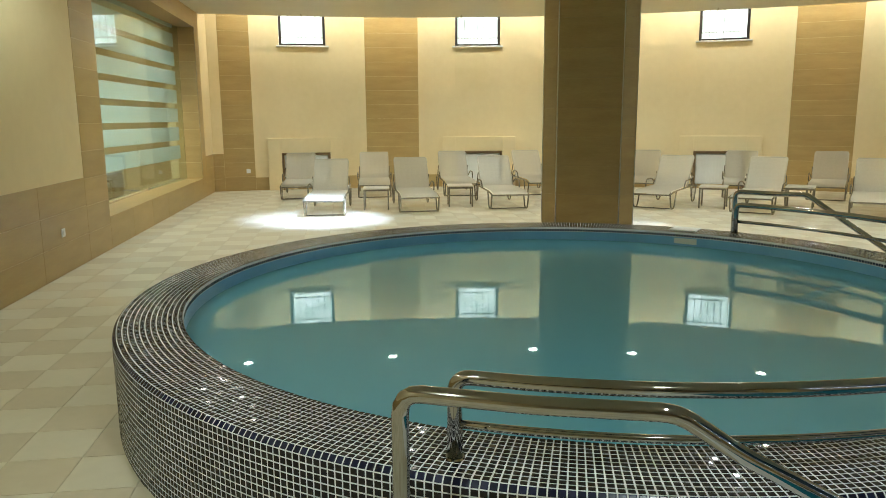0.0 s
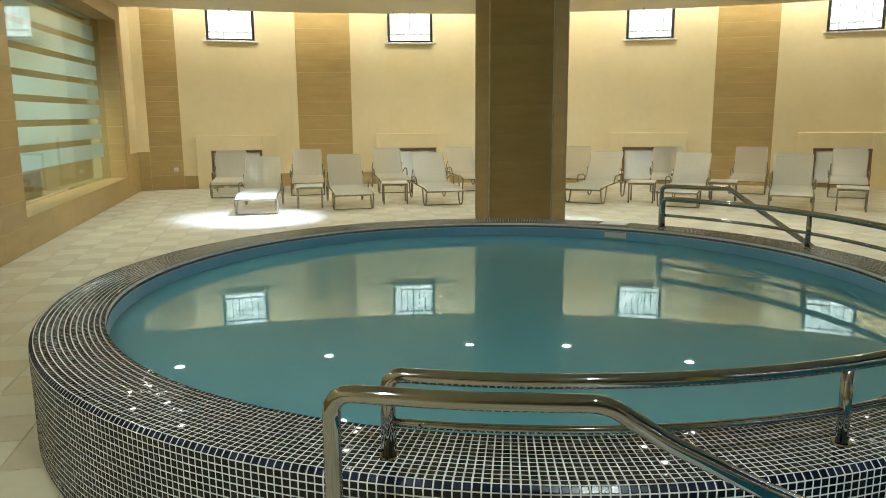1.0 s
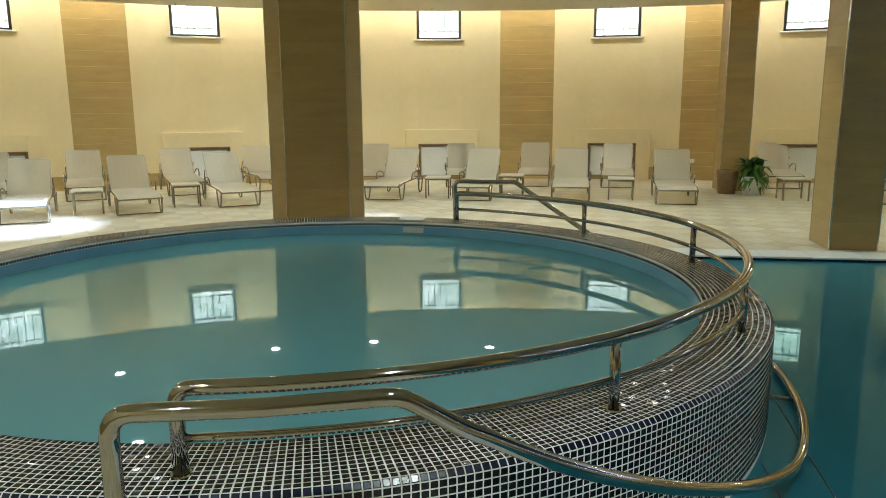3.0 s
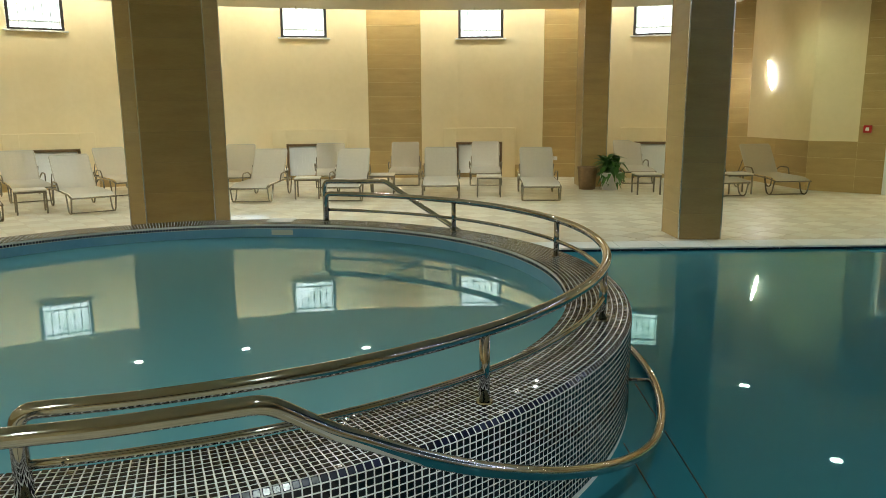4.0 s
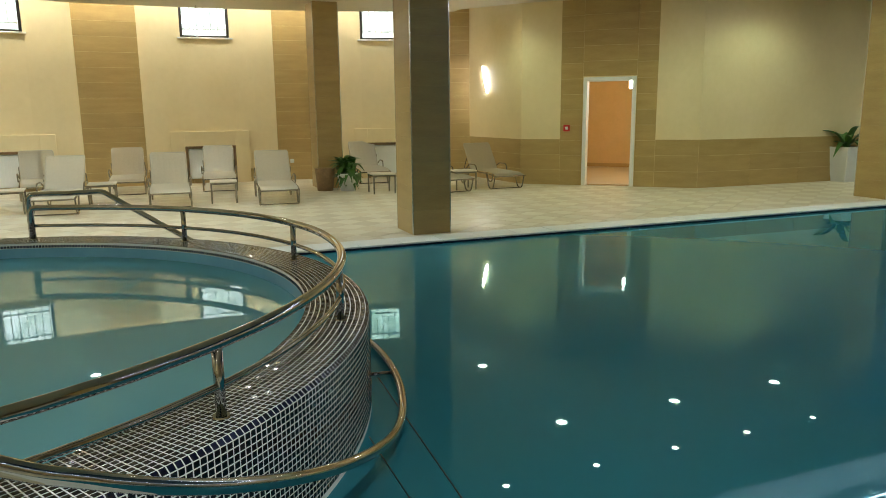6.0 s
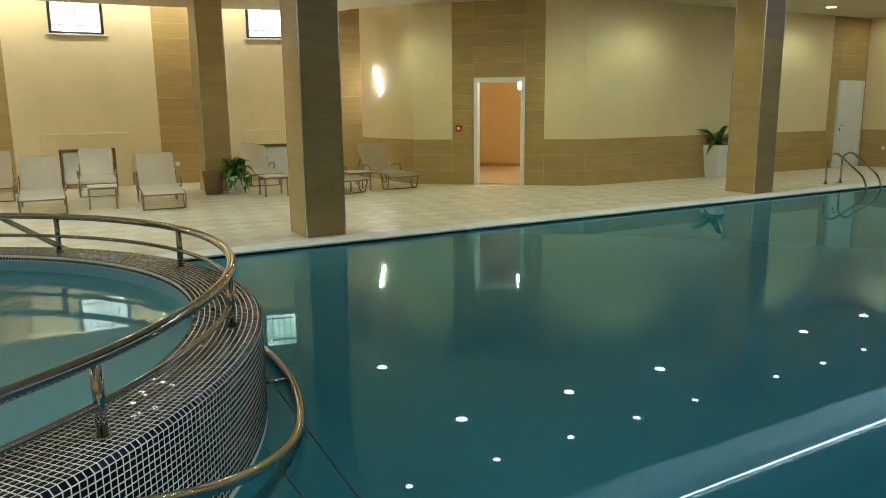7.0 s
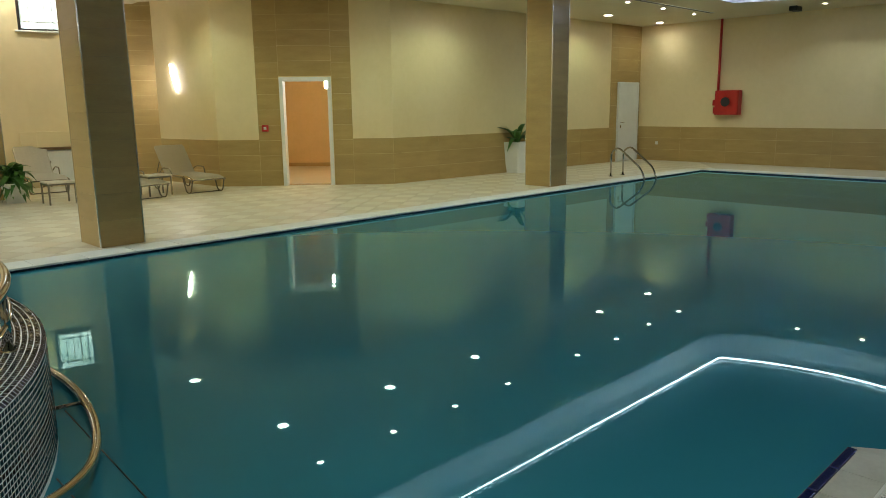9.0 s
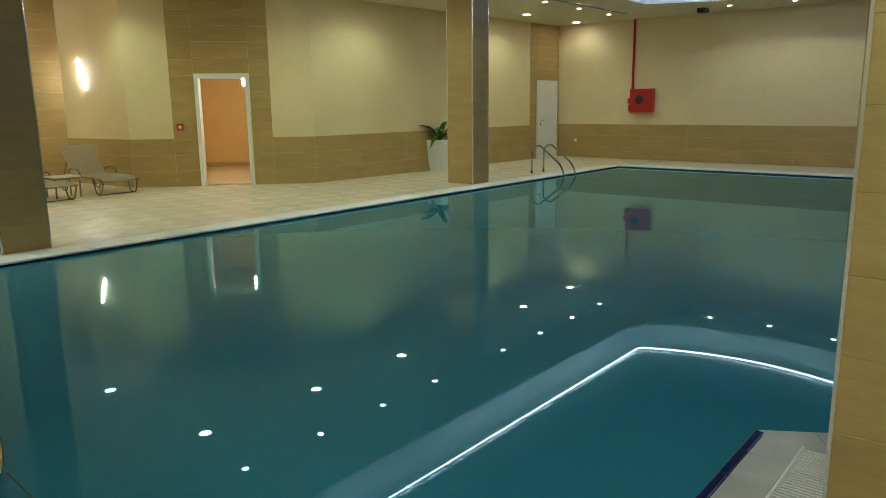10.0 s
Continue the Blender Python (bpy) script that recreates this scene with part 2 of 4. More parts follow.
def add_tube(bm, pts, r, seg=12, closed=False):
    """A round tube along a path, added to a bmesh."""
    pts = [Vector(p) for p in pts]
    rings = []
    n = len(pts)
    normal = None
    for i, p in enumerate(pts):
        a = pts[(i - 1) % n] if (closed or i > 0) else p
        b = pts[(i + 1) % n] if (closed or i < n - 1) else p
        d = (b - a).normalized()
        if normal is None:
            normal = d.orthogonal().normalized()
        normal = (normal - d * normal.dot(d)).normalized()
        side = d.cross(normal)
        rings.append([bm.verts.new(p + (normal * math.cos(2 * math.pi * k / seg) + side * math.sin(2 * math.pi * k / seg)) * r) for k in range(seg)])
    for i in range(n if closed else n - 1):
        r1, r2 = rings[i], rings[(i + 1) % n]
        for k in range(seg):
            f = bm.faces.new((r1[k], r1[(k + 1) % seg], r2[(k + 1) % seg], r2[k]))
            f.smooth = True
    if not closed:
        bm.faces.new(rings[0][::-1])
        bm.faces.new(rings[-1])
    return bm


def tube(pts, r, seg=12, closed=False):
    return add_tube(bmesh.new(), pts, r, seg, closed)


MESHES = {}


def plank_mesh(w, h, d=0.004):
    """A tile with eased edges, its back at y=0 and its face at y=-d; shared by all tiles of that size."""
    key = (round(w, 3), round(h, 3), d)
    if key not in MESHES:
        e = 0.0015
        v = []
        for y, i in ((0, 0), (-d + e, 0), (-d, e)):
            v += [(-w / 2 + i, y, i), (w / 2 - i, y, i), (w / 2 - i, y, h - i), (-w / 2 + i, y, h - i)]
        f = [(8, 9, 10, 11)]
        for k in (0, 4):
            f += [(k + j, k + (j + 1) % 4, k + 4 + (j + 1) % 4, k + 4 + j) for j in range(4)]
        MESHES[key] = mesh_from("tile", v, f)
    return MESHES[key]


PLANKS = []


def plank_wall(parent, a, b, z0, z1, length=1.2, height=0.303, name="tile"):
    """Notes a field of wood-look tiles on the right-hand side of the line a to b; they are laid last."""
    PLANKS.append((parent, Vector(a), Vector(b), z0, z1, length, height, name))


def lay_planks():
    gap = 0.003
    for parent, a, b, z0, z1, length, height, name in PLANKS:
        d = b - a
        total = d.length
        d.normalize()
        rz = math.degrees(math.atan2(d.y, d.x))
        rows = max(1, round((z1 - z0) / height))
        hh = (z1 - z0) / rows
        cols = max(1, round(total / length))
        ww = total / cols
        for r in range(rows):
            for c in range(cols):
                p = a + d * (ww * (c + 0.5))
                ob = obj(name, plank_mesh(ww - gap, hh - gap), M_WOOD, parent)
                ob.matrix_world = pose(p.x, p.y, z0 + hh * r + gap / 2, 0, 0, rz)


def wall_slab(name, a, b, z0, z1, thick=0.25, mat=None, label="", kind="structure", cat="wall", parent=None):
    """A wall whose room face is the line a to b, with the room on its right-hand side."""
    a, b = Vector(a), Vector(b)
    n = Vector((-(b - a).y, (b - a).x)).normalized() * thick
    ob = part(name, prism([a, b, b + n, a + n], z0, z1), mat or M_CREAM, parent)
    if parent is None:
        tagged(ob, label, cat, kind=kind)
    return ob



# ---- floor, pools ----
K_NEAR, E_LEFT, E_RIGHT = Vector((3.67, -0.58)), Vector((3.40, 7.14)), Vector((18.19, 0.71))
E_END = E_RIGHT - V * 10.0
NEAR_END = K_NEAR + Vector((0.9, -6.0))
NEAR_LEFT = Vector(uv(0.62, 0.932))
POOL = [Vector((1.0, 2.6)), Vector((2.55, 5.2)), E_LEFT, E_RIGHT, E_END, NEAR_END, K_NEAR, NEAR_LEFT]


def inside(p, poly):
    hit = False
    for a, b in zip(poly, poly[1:] + poly[:1]):
        if (a.y > p.y) != (b.y > p.y) and p.x < (b.x - a.x) * (p.y - a.y) / (b.y - a.y) + a.x:
            hit = not hit
    return hit


REAR = Vector((4.5, -13.5))
ARC_START, ARC_END = -23.9, 44.9
ROOM = [LEFT_A, LEFT_B] + [arc(a) for a in np.linspace(ARC_START, ARC_END, 24)] + [N1, N2, N3, CR, BACK, REAR]

HUB = Vector((6.0, 3.0))
WIDE = [p + (p - HUB).normalized() * 0.6 for p in ROOM]


def ground():
    """The floor slab: quads of a plan grid that lie outside the main pool, and the pool's own bed and sides."""
    bm = bmesh.new()
    step = 0.25
    done = {}
    for i in range(-60, 110):
        for j in range(-60, 84):
            c = Vector(uv((i + 0.5) * step, (j + 0.5) * step))
            corners = [Vector(uv((i + a) * step, (j + b) * step)) for a in (0, 1) for b in (0, 1)]
            if inside(c, WIDE) and not any(inside(q, POOL) for q in corners) and (c - POOL_C).length > R_IN:
                vs = []
                for di, dj in ((0, 0), (1, 0), (1, 1), (0, 1)):
                    k = (i + di, j + dj)
                    if k not in done:
                        x, y = uv(k[0] * step, k[1] * step)
                        done[k] = bm.verts.new((x, y, -0.003))
                    vs.append(done[k])
                bm.faces.new(vs)
    bmesh.ops.recalc_face_normals(bm, faces=bm.faces)
    for f in bm.faces:
        if f.normal.z < 0:
            f.normal_flip()
    return bm


floor = tagged(part("floor", ground(), M_FJOINT), "cream and beige tiled pool deck", "floor", kind="structure")


def basin(name, poly, top, depth, mat):
    bm = bmesh.new()
    low = [bm.verts.new((p.x, p.y, -depth)) for p in poly]
    up = [bm.verts.new((p.x, p.y, top)) for p in poly]
    bm.faces.new(low)
    for i in range(len(poly)):
        bm.faces.new((low[i], low[(i + 1) % len(poly)], up[(i + 1) % len(poly)], up[i]))
    return tagged(part(name, bm, mat), "blue tiled basin of the swimming pool", "pool basin", kind="structure")


basin("pool_basin", POOL, -0.014, 1.5, M_BLUE)
bm = bmesh.new()
bm.faces.new([bm.verts.new((p.x, p.y, POOL_WATER)) for p in POOL])
bmesh.ops.recalc_face_normals(bm, faces=bm.faces)
for f in bm.faces:
    if f.normal.z < 0:
        f.normal_flip()
tagged(part("water", bm, M_WATER), "still teal water of the large swimming pool", "water", kind="structure")

# coping along the pool's edges, laid as single slabs, with a navy tile line below
coping = tagged(empty("pool_coping"), "white coping slabs along the swimming pool edge", "coping", kind="structure")


def coping_run(a, b, width=0.38, side=1.0):
    d = (b - a).normalized()
    n = Vector((-d.y, d.x)) * side
    count = round((b - a).length / 0.5)
    step = (b - a).length / count
    rz = math.degrees(math.atan2(d.y, d.x))
    key = ("coping", round(step, 3), width)
    if key not in MESHES:
        me = bpy.data.meshes.new("slab")
        bmm = box((step - 0.004, width, 0.03), bevel=0.004)
        bmm.to_mesh(me)
        bmm.free()
        MESHES[key] = me
        me2 = bpy.data.meshes.new("edge_tile")
        bmm = box((step / 2 - 0.004, 0.012, 0.10), bevel=0.003)
        bmm.to_mesh(me2)
        bmm.free()
        MESHES[key + (1,)] = me2
    for i in range(count):
        c = a + d * (step * (i + 0.5)) + n * (width / 2 - 0.01)
        obj("slab", MESHES[key], M_COPING, coping).matrix_world = pose(c.x, c.y, -0.009, 0, 0, rz)
        for k in (0.25, 0.75):
            c = a + d * (step * (i + k)) - n * 0.007
            obj("edge_tile", MESHES[key + (1,)], M_NAVY_DEEP, coping).matrix_world = pose(c.x, c.y, -0.063, 0, 0, rz)


coping_run(E_LEFT, E_RIGHT)
coping_run(E_RIGHT, E_END)
coping_run(Vector((0.98, 1.92)), NEAR_LEFT, side=-1.0)

# raised kerb of the near ledge: navy nosing, pale tiles and the white overflow grate
ledge = tagged(empty("pool_ledge"), "near pool ledge with navy edging and pale tiles", "pool edge", kind="structure")
for i in range(18):
    a = 3.597 - 0.25 * (i + 0.5)
    if a > 0.5:
        x, y = uv(a, 0.905)
        part("edge_tile", box((0.246, 0.042, 0.06), bevel=0.006), M_NAVY, ledge).matrix_world = pose(x, y, -0.022, 0, 0, -23.5)
        x, y = uv(a, 0.799)
        part("slab", box((0.246, 0.165, 0.03), bevel=0.003), M_LEDGE, ledge).matrix_world = pose(x, y, -0.008, 0, 0, -23.5)
for i in range(12):
    far = (NEAR_END - K_NEAR).normalized()
    a, b = K_NEAR + far * (0.02 + 0.25 * i), K_NEAR + far * (0.266 + 0.25 * i)
    back = Vector((-far.y, far.x)) * -0.40
    part("slab", prism([a, b, b + back, a + back], -0.02, 0.0045), M_LEDGE, ledge)

grate = tagged(empty("overflow_grate"), "white plastic overflow grate let into the pool ledge", "grate")
g_u0, g_u1, g_v = 2.2, 3.53, 0.622
x, y = uv((g_u0 + g_u1) / 2, g_v + 0.082)
part("frame", box((g_u1 - g_u0, 0.012, 0.024), bevel=0.002), M_PLASTIC, grate).matrix_world = pose(x, y, 0.008, 0, 0, -23.5)
x, y = uv((g_u0 + g_u1) / 2, g_v - 0.082)
part("frame", box((g_u1 - g_u0, 0.012, 0.024), bevel=0.002), M_PLASTIC, grate).matrix_world = pose(x, y, 0.008, 0, 0, -23.5)
# black sheet laid under the slats in place of the shade between them
x, y = uv((g_u0 + g_u1) / 2, g_v)
part("gutter_shade", box((g_u1 - g_u0, 0.15, 0.006)), M_BLACK, grate, "black sheet standing for the shade between the slats").matrix_world = pose(x, y, 0.0005, 0, 0, -23.5)
slat = bpy.data.meshes.new("slat")
bmm = box((0.012, 0.152, 0.006), bevel=0.0015)
bmm.to_mesh(slat)
bmm.free()
for i in range(int((g_u1 - g_u0) / 0.0235)):
    x, y = uv(g_u0 + 0.012 + 0.0235 * i, g_v)
    obj("slat", slat, M_PLASTIC, grate).matrix_world = pose(x, y, 0.012, 0, 0, -23.5)

# two underwater lines by the round kerb, drawn as dark tubes at the surface
for a, b in (((2.80, 3.12), (1.47, 0.47)), ((2.26, 2.55), (1.47, 0.77))):
    line = tagged(part("underwater_line", tube([(*a, POOL_WATER), (*b, POOL_WATER)], 0.0035, 6), M_BLACK), "thin dark tube at water level, standing for a line under water", "lane line", "lane lines")

# ---- round pool ----
round_pool = tagged(empty("round_pool", POOL_C.x, POOL_C.y, 0), "raised round pool clad in dark glossy mosaic with pale grout", "round pool", kind="structure")


def lathe(profile, seg=160):
    bm = bmesh.new()
    rings = [[bm.verts.new((r * math.cos(2 * math.pi * i / seg), r * math.sin(2 * math.pi * i / seg), z)) for i in range(seg)] for r, z in profile]
    for a, b in zip(rings, rings[1:]):
        for i in range(seg):
            f = bm.faces.new((a[i], a[(i + 1) % seg], b[(i + 1) % seg], b[i]))
            f.smooth = True
    bmesh.ops.recalc_face_normals(bm, faces=bm.faces)
    return bm


G = 0.0006
part("kerb_body", lathe([(R_OUT - G, -1.4), (R_OUT - G, RIM_Z - 0.02), (R_OUT - 0.02, RIM_Z - G), (R_IN + 0.008, RIM_Z - G), (R_IN, RIM_Z - 0.010), (R_IN, RIM_Z - 0.042)]), M_GROUT, round_pool, "pale grouted kerb body")
part("liner", lathe([(R_IN, RIM_Z - 0.042), (R_IN, -0.75), (0.02, -0.75)]), M_BLUE, round_pool, "light blue pool liner")
bm = bmesh.new()
bmesh.ops.create_circle(bm, cap_ends=True, segments=160, radius=R_IN + 0.001, matrix=pose(POOL_C.x, POOL_C.y, WATER_Z))
tagged(part("water", bm, M_WATER2), "still green-blue water filling the round pool", "water", kind="structure")

# ---- walls ----
DV = (LEFT_B - LEFT_A).normalized()
S0 = Vector((-4.04, 5.22))


def left(s, back=0.0):
    """A place on the glazed side wall, s metres along it; back sets it into the wall."""
    return S0 + DV * s + Vector((-DV.y, DV.x)) * back


S_A, S_B = (LEFT_A - S0).dot(DV), (LEFT_B - S0).dot(DV)
wall_l = tagged(empty("wall_left"), "cream side wall with wood-look tile and a glazed opening", "wall", kind="structure")


def lwall(s0, s1, z0, z1, mat=None, name="wall_panel"):
    return wall_slab(name, left(s0), left(s1), z0, z1, 0.6, mat or M_CREAM, parent=wall_l)


O0, O1, OZ0, OZ1, OB = 3.05, 8.8, 0.38, 3.25, 0.45
lwall(S_A, O0, 0, SLOT_Z)
lwall(O1, S_B + 0.3, 0, SLOT_Z)
lwall(O0, O1, 0, OZ0, M_JOINT)
lwall(O0, O1, OZ1, SLOT_Z, M_JOINT)
plank_wall(wall_l, left(S_A), left(2.30), 0, 0.91)
plank_wall(wall_l, left(2.30), left(O0), 0, 3.56, 0.75)
plank_wall(wall_l, left(O0), left(O1), 0, OZ0, 1.0)
plank_wall(wall_l, left(O0), left(O1), OZ1, 3.56, 1.0)
plank_wall(wall_l, left(O1), left(9.2), 0, 3.56, 0.95)
plank_wall(wall_l, left(9.2), left(S_B), 0, 0.80)
plank_wall(wall_l, left(O1, OB), left(O1), OZ0, OZ1, 0.45)
part("reveal", prism([left(O0, 0.0), left(O1, 0.0), left(O1, OB), left(O0, OB)], OZ0 - 0.004, OZ0 + 0.004), M_WOOD, wall_l)
part("trim", box((O1 - O0, 0.02, 0.03), ((left(O0, OB - 0.02) + left(O1, OB - 0.02)) / 2).to_3d() + Vector((0, 0, OZ0 + 0.02)), math.degrees(math.atan2(DV.y, DV.x))), M_TRIM, wall_l, "bright metal glazing bead")
rzl = math.degrees(math.atan2(DV.y, DV.x))
c = left(O1) + DV * 0.006
part("trim", box((0.012, 0.012, OZ1 - OZ0), (c.x, c.y, (OZ0 + OZ1) / 2), rzl), M_TRIM, wall_l, "bright metal corner trim")

# glazed screen with frosted bands, and the plain room behind it
screen = tagged(empty("window_1"), "frosted glass screen with clear horizontal stripes", "glass screen", kind="structure")
g0, g1 = left(O0, OB), left(O1, OB)
mid = (g0 + g1) / 2
rzg = rzl - 3.0
pane = part("pane", box((O1 - O0 - 0.04, 0.012, OZ1 - OZ0), (mid.x, mid.y, (OZ0 + OZ1) / 2), rzg), M_GLASS, screen, "clear glass pane")
pane.visible_shadow = False
along = Vector((math.cos(radians(rzg)), math.sin(radians(rzg))))
behind = Vector((-along.y, along.x)) * 0.0095
z = OZ0 + 0.42
for i in range(8):
    h = 0.245
    m2 = mid - along * 0.16 + behind
    part("frosted_band", box((O1 - O0 - 0.36, 0.003, h), (m2.x, m2.y, z + h / 2), rzg), M_FROST, screen, "pale green frosted band")
    z += h + 0.095
room2 = tagged(empty("side_room"), "plain pale room seen through the glass screen", "room", kind="structure")
for a, b in ((left(O0 - 2, 4.5), left(O1 + 2, 4.5)), (left(O1 + 2, 4.5), left(O1 + 2, 0.62)), (left(O0 - 2, 0.62), left(O0 - 2, 4.5))):
    wall_slab("wall_panel", a, b, 0, 3.3, 0.1, M_CREAM, parent=room2)
part("floor_panel", prism([left(O0 - 2, 0.6), left(O1 + 2, 0.6), left(O1 + 2, 4.5), left(O0 - 2, 4.5)], -0.05, -0.01), M_WOOD, room2)
part("ceiling_panel", prism([left(O0 - 2, 0.6), left(O1 + 2, 0.6), left(O1 + 2, 4.5), left(O0 - 2, 4.5)], 3.3, 3.35), M_CEIL, room2)
c = left(6.0, 2.5)
downlight_lamp(c.x, c.y, 3.25, 300, (0.98, 1.0, 0.86), 150, 0.4, 0.3)

# low furniture behind the glass
rzf = math.degrees(math.atan2(DV.y, DV.x))
c = left(7.9, 1.7)
cab = tagged(empty("low_cabinet", c.x, c.y, 0, rzf), "low brown wooden cabinet behind the glass screen", "cabinet")
part("body", box((1.3, 0.5, 0.55), (0, 0, 0.275), bevel=0.008), M_WOOD, cab)
part("top", box((1.36, 0.54, 0.03), (0, 0, 0.567), bevel=0.006), M_TABLETOP, cab, "dark brown top")
for sx in (-0.33, 0.33):
    part("door", box((0.62, 0.018, 0.48), (sx, -0.26, 0.28), bevel=0.004), M_WOOD, cab)
c = left(5.6, 1.5)
tab = tagged(empty("low_table", c.x, c.y, 0, rzf), "low pale table behind the glass screen", "table")
part("tabletop", box((1.1, 0.6, 0.04), (0, 0, 0.5), bevel=0.008), M_WHITE, tab)
for sx in (-0.5, 0.5):
    for sy in (-0.25, 0.25):
        part("leg", box((0.05, 0.05, 0.48), (sx, sy, 0.24), bevel=0.004), M_BLACK, tab)

# curved wall with high windows
wall_w = tagged(empty("wall_curved"), "curved cream wall with wood-look tile panels and high windows", "wall", kind="structure")
WINDOWS = [(-18.95, -15.65), (-6.25, -2.95), (11.0, 14.3), (23.95, 27.3), (36.7, 40.0)]
PANELS = [(-23.15, -21.0), (-12.87, -8.98), (1.9, 5.6), (17.17, 21.15), (30.3, 34.0), (41.7, 44.9)]
SILL, HEAD = 3.06, 3.98
RECESS = 0.14


def arc_slab(a0, a1, z0, z1, thick, mat, name="wall_panel", r=ARC_R, parent=None, label=""):
    n = max(2, int((a1 - a0) / 1.2))
    inner = [arc(a, r) for a in np.linspace(a0, a1, n)]
    outer = [arc(a, r + thick) for a in np.linspace(a1, a0, n)]
    return part(name, prism(inner + outer, z0, z1), mat, parent if parent is not None else wall_w, label)


edges = sorted({ARC_START, ARC_END, *(a for w in WINDOWS for a in w)})
for a0, a1 in zip(edges, edges[1:]):
    if (a0, a1) in WINDOWS:
        arc_slab(a0, a1, 0, SILL, 0.35, M_CREAM)
        arc_slab(a0, a1, HEAD, SLOT_Z, 0.35, M_CREAM)
    else:
        arc_slab(a0, a1, 0, SLOT_Z, 0.35, M_CREAM)
for a0, a1 in PANELS:
    plank_wall(wall_w, arc(a0), arc(a1), 0, 3.94, 1.3)
plank_wall(wall_w, arc(ARC_START), arc(PANELS[0][0]), 0, 0.80, 0.6)
for a0, a1 in zip([p[1] for p in PANELS], [p[0] for p in PANELS[1:]]):
    cuts = np.linspace(a0, a1, max(2, round((a1 - a0) / 3.2)) + 1)
    for b0, b1 in zip(cuts, cuts[1:]):
        plank_wall(wall_w, arc(b0), arc(b1), 0, 0.28, 0.95, 0.28)


def high_window(index, a0, a1):
    """A small high window in the curved wall: frame, pane, sill and the grille outside."""
    mid_a = (a0 + a1) / 2
    p, w = arc(mid_a), (arc(a1) - arc(a0)).length
    win = tagged(empty("window_%d" % (index + 2), p.x, p.y, SILL, -mid_a), "high window in a dark frame with white bars outside", "window", "high windows", "structure")
    h = HEAD - SILL
    for sx in (-1, 1):
        part("window_frame", box((0.055, 0.06, h), (sx * (w / 2 - 0.028), RECESS, h / 2), bevel=0.006), M_FRAME, win)
    for z in (0.028, h - 0.028):
        part("window_frame", box((w - 0.11, 0.06, 0.055), (0, RECESS, z), bevel=0.006), M_FRAME, win)
    pn = part("pane", box((w - 0.11, 0.012, h - 0.11), (0, RECESS, h / 2)), M_CLEAR, win, "clear window pane")
    pn.visible_shadow = False
    part("window_sill", box((w + 0.12, 0.07, 0.03), (0, -0.03, -0.012), bevel=0.008), M_PLASTIC, win, "cream painted sill")
    rail_m = bpy.data.meshes.new("grille_bar")
    bmm = add_cyl(bmesh.new(), 0.009, 0.009, h, (0, 0, h / 2), 8)
    bmm.to_mesh(rail_m)
    bmm.free()
    for i in range(7):
        b = obj("grille_bar", rail_m, M_PLASTIC, win)
        b.location = (-w / 2 + w * (i + 0.5) / 7, RECESS + 0.19, 0)
    for z in (0.2, h - 0.2):
        part("grille_rail", box((w, 0.02, 0.03), (0, RECESS + 0.19, z)), M_PLASTIC, win)
    sky = part("backdrop", box((w + 2.2, 0.02, h + 1.6), (0, 0, 0)), M_SKY)
    q = arc(mid_a, ARC_R + 1.6)
    sky.matrix_world = pose(q.x, q.y, SILL + 0.5, 0, 0, -mid_a)
    tagged(sky, "bright overcast daylight outside the window", "backdrop", kind="structure")


for i, (a0, a1) in enumerate(WINDOWS):
    high_window(i, a0, a1)


def heater(a_mid):
    """A low niche in a raised cream surround with a white radiator panel in it."""
    p = arc(a_mid)
    ob = tagged(empty("radiator_niche", p.x, p.y, 0, -a_mid), "white radiator in a cream boxed surround against the wall", "radiator", "radiator niches")
    w, o, h, oh, d = 1.62, 1.04, 1.11, 0.80, 0.13
    for sx in (-1, 1):
        part("surround_side", box(((w - o) / 2, d, h), (sx * (w + o) / 4, -d / 2, h / 2), bevel=0.006), M_CREAM, ob, "cream painted surround")
    part("surround_top", box((o + 0.002, d - 0.002, h - oh), (0, -d / 2, (h + oh) / 2), bevel=0.004), M_CREAM, ob, "cream painted surround")
    for sx in (-1, 1):
        part("edge_strip", box((0.045, d + 0.012, oh), (sx * (o / 2 - 0.0225), -d / 2 + 0.004, oh / 2), bevel=0.004), M_BROWN_SHADE, ob, "brown edging with the recess shade in its colour")
    part("edge_strip", box((o - 0.09, d + 0.012, 0.045), (0, -d / 2 + 0.004, oh - 0.0225), bevel=0.004), M_BROWN_SHADE, ob, "brown edging with the recess shade in its colour")
    rad = part("radiator", box((0.93, 0.06, 0.64), (0, -0.05, 0.42), bevel=0.012), M_WHITE, ob, "white panel radiator")
    for i in range(14):
        part("fin", box((0.056, 0.004, 0.60), (-0.39 + 0.06 * i, -0.0815, 0.42), bevel=0.0015), M_WHITE, rad)
    return ob


for a in (-17.33, -4.52, 12.78, 25.5, 38.8):
    heater(a)

# walls beyond the main pool
wall_n = tagged(empty("wall_north"), "angled cream walls over a wood-look tiled dado", "wall", kind="structure")
arc_last = arc(ARC_END)
wall_slab("wall_panel", N1, N2, 0, SLOT_Z, 0.2, M_CREAM, parent=wall_n)
plank_wall(wall_n, N1, N2, 0, 0.91, 1.1)
dn = (N3 - N2).normalized()


def door_wall(s):
    return N2 + dn * s


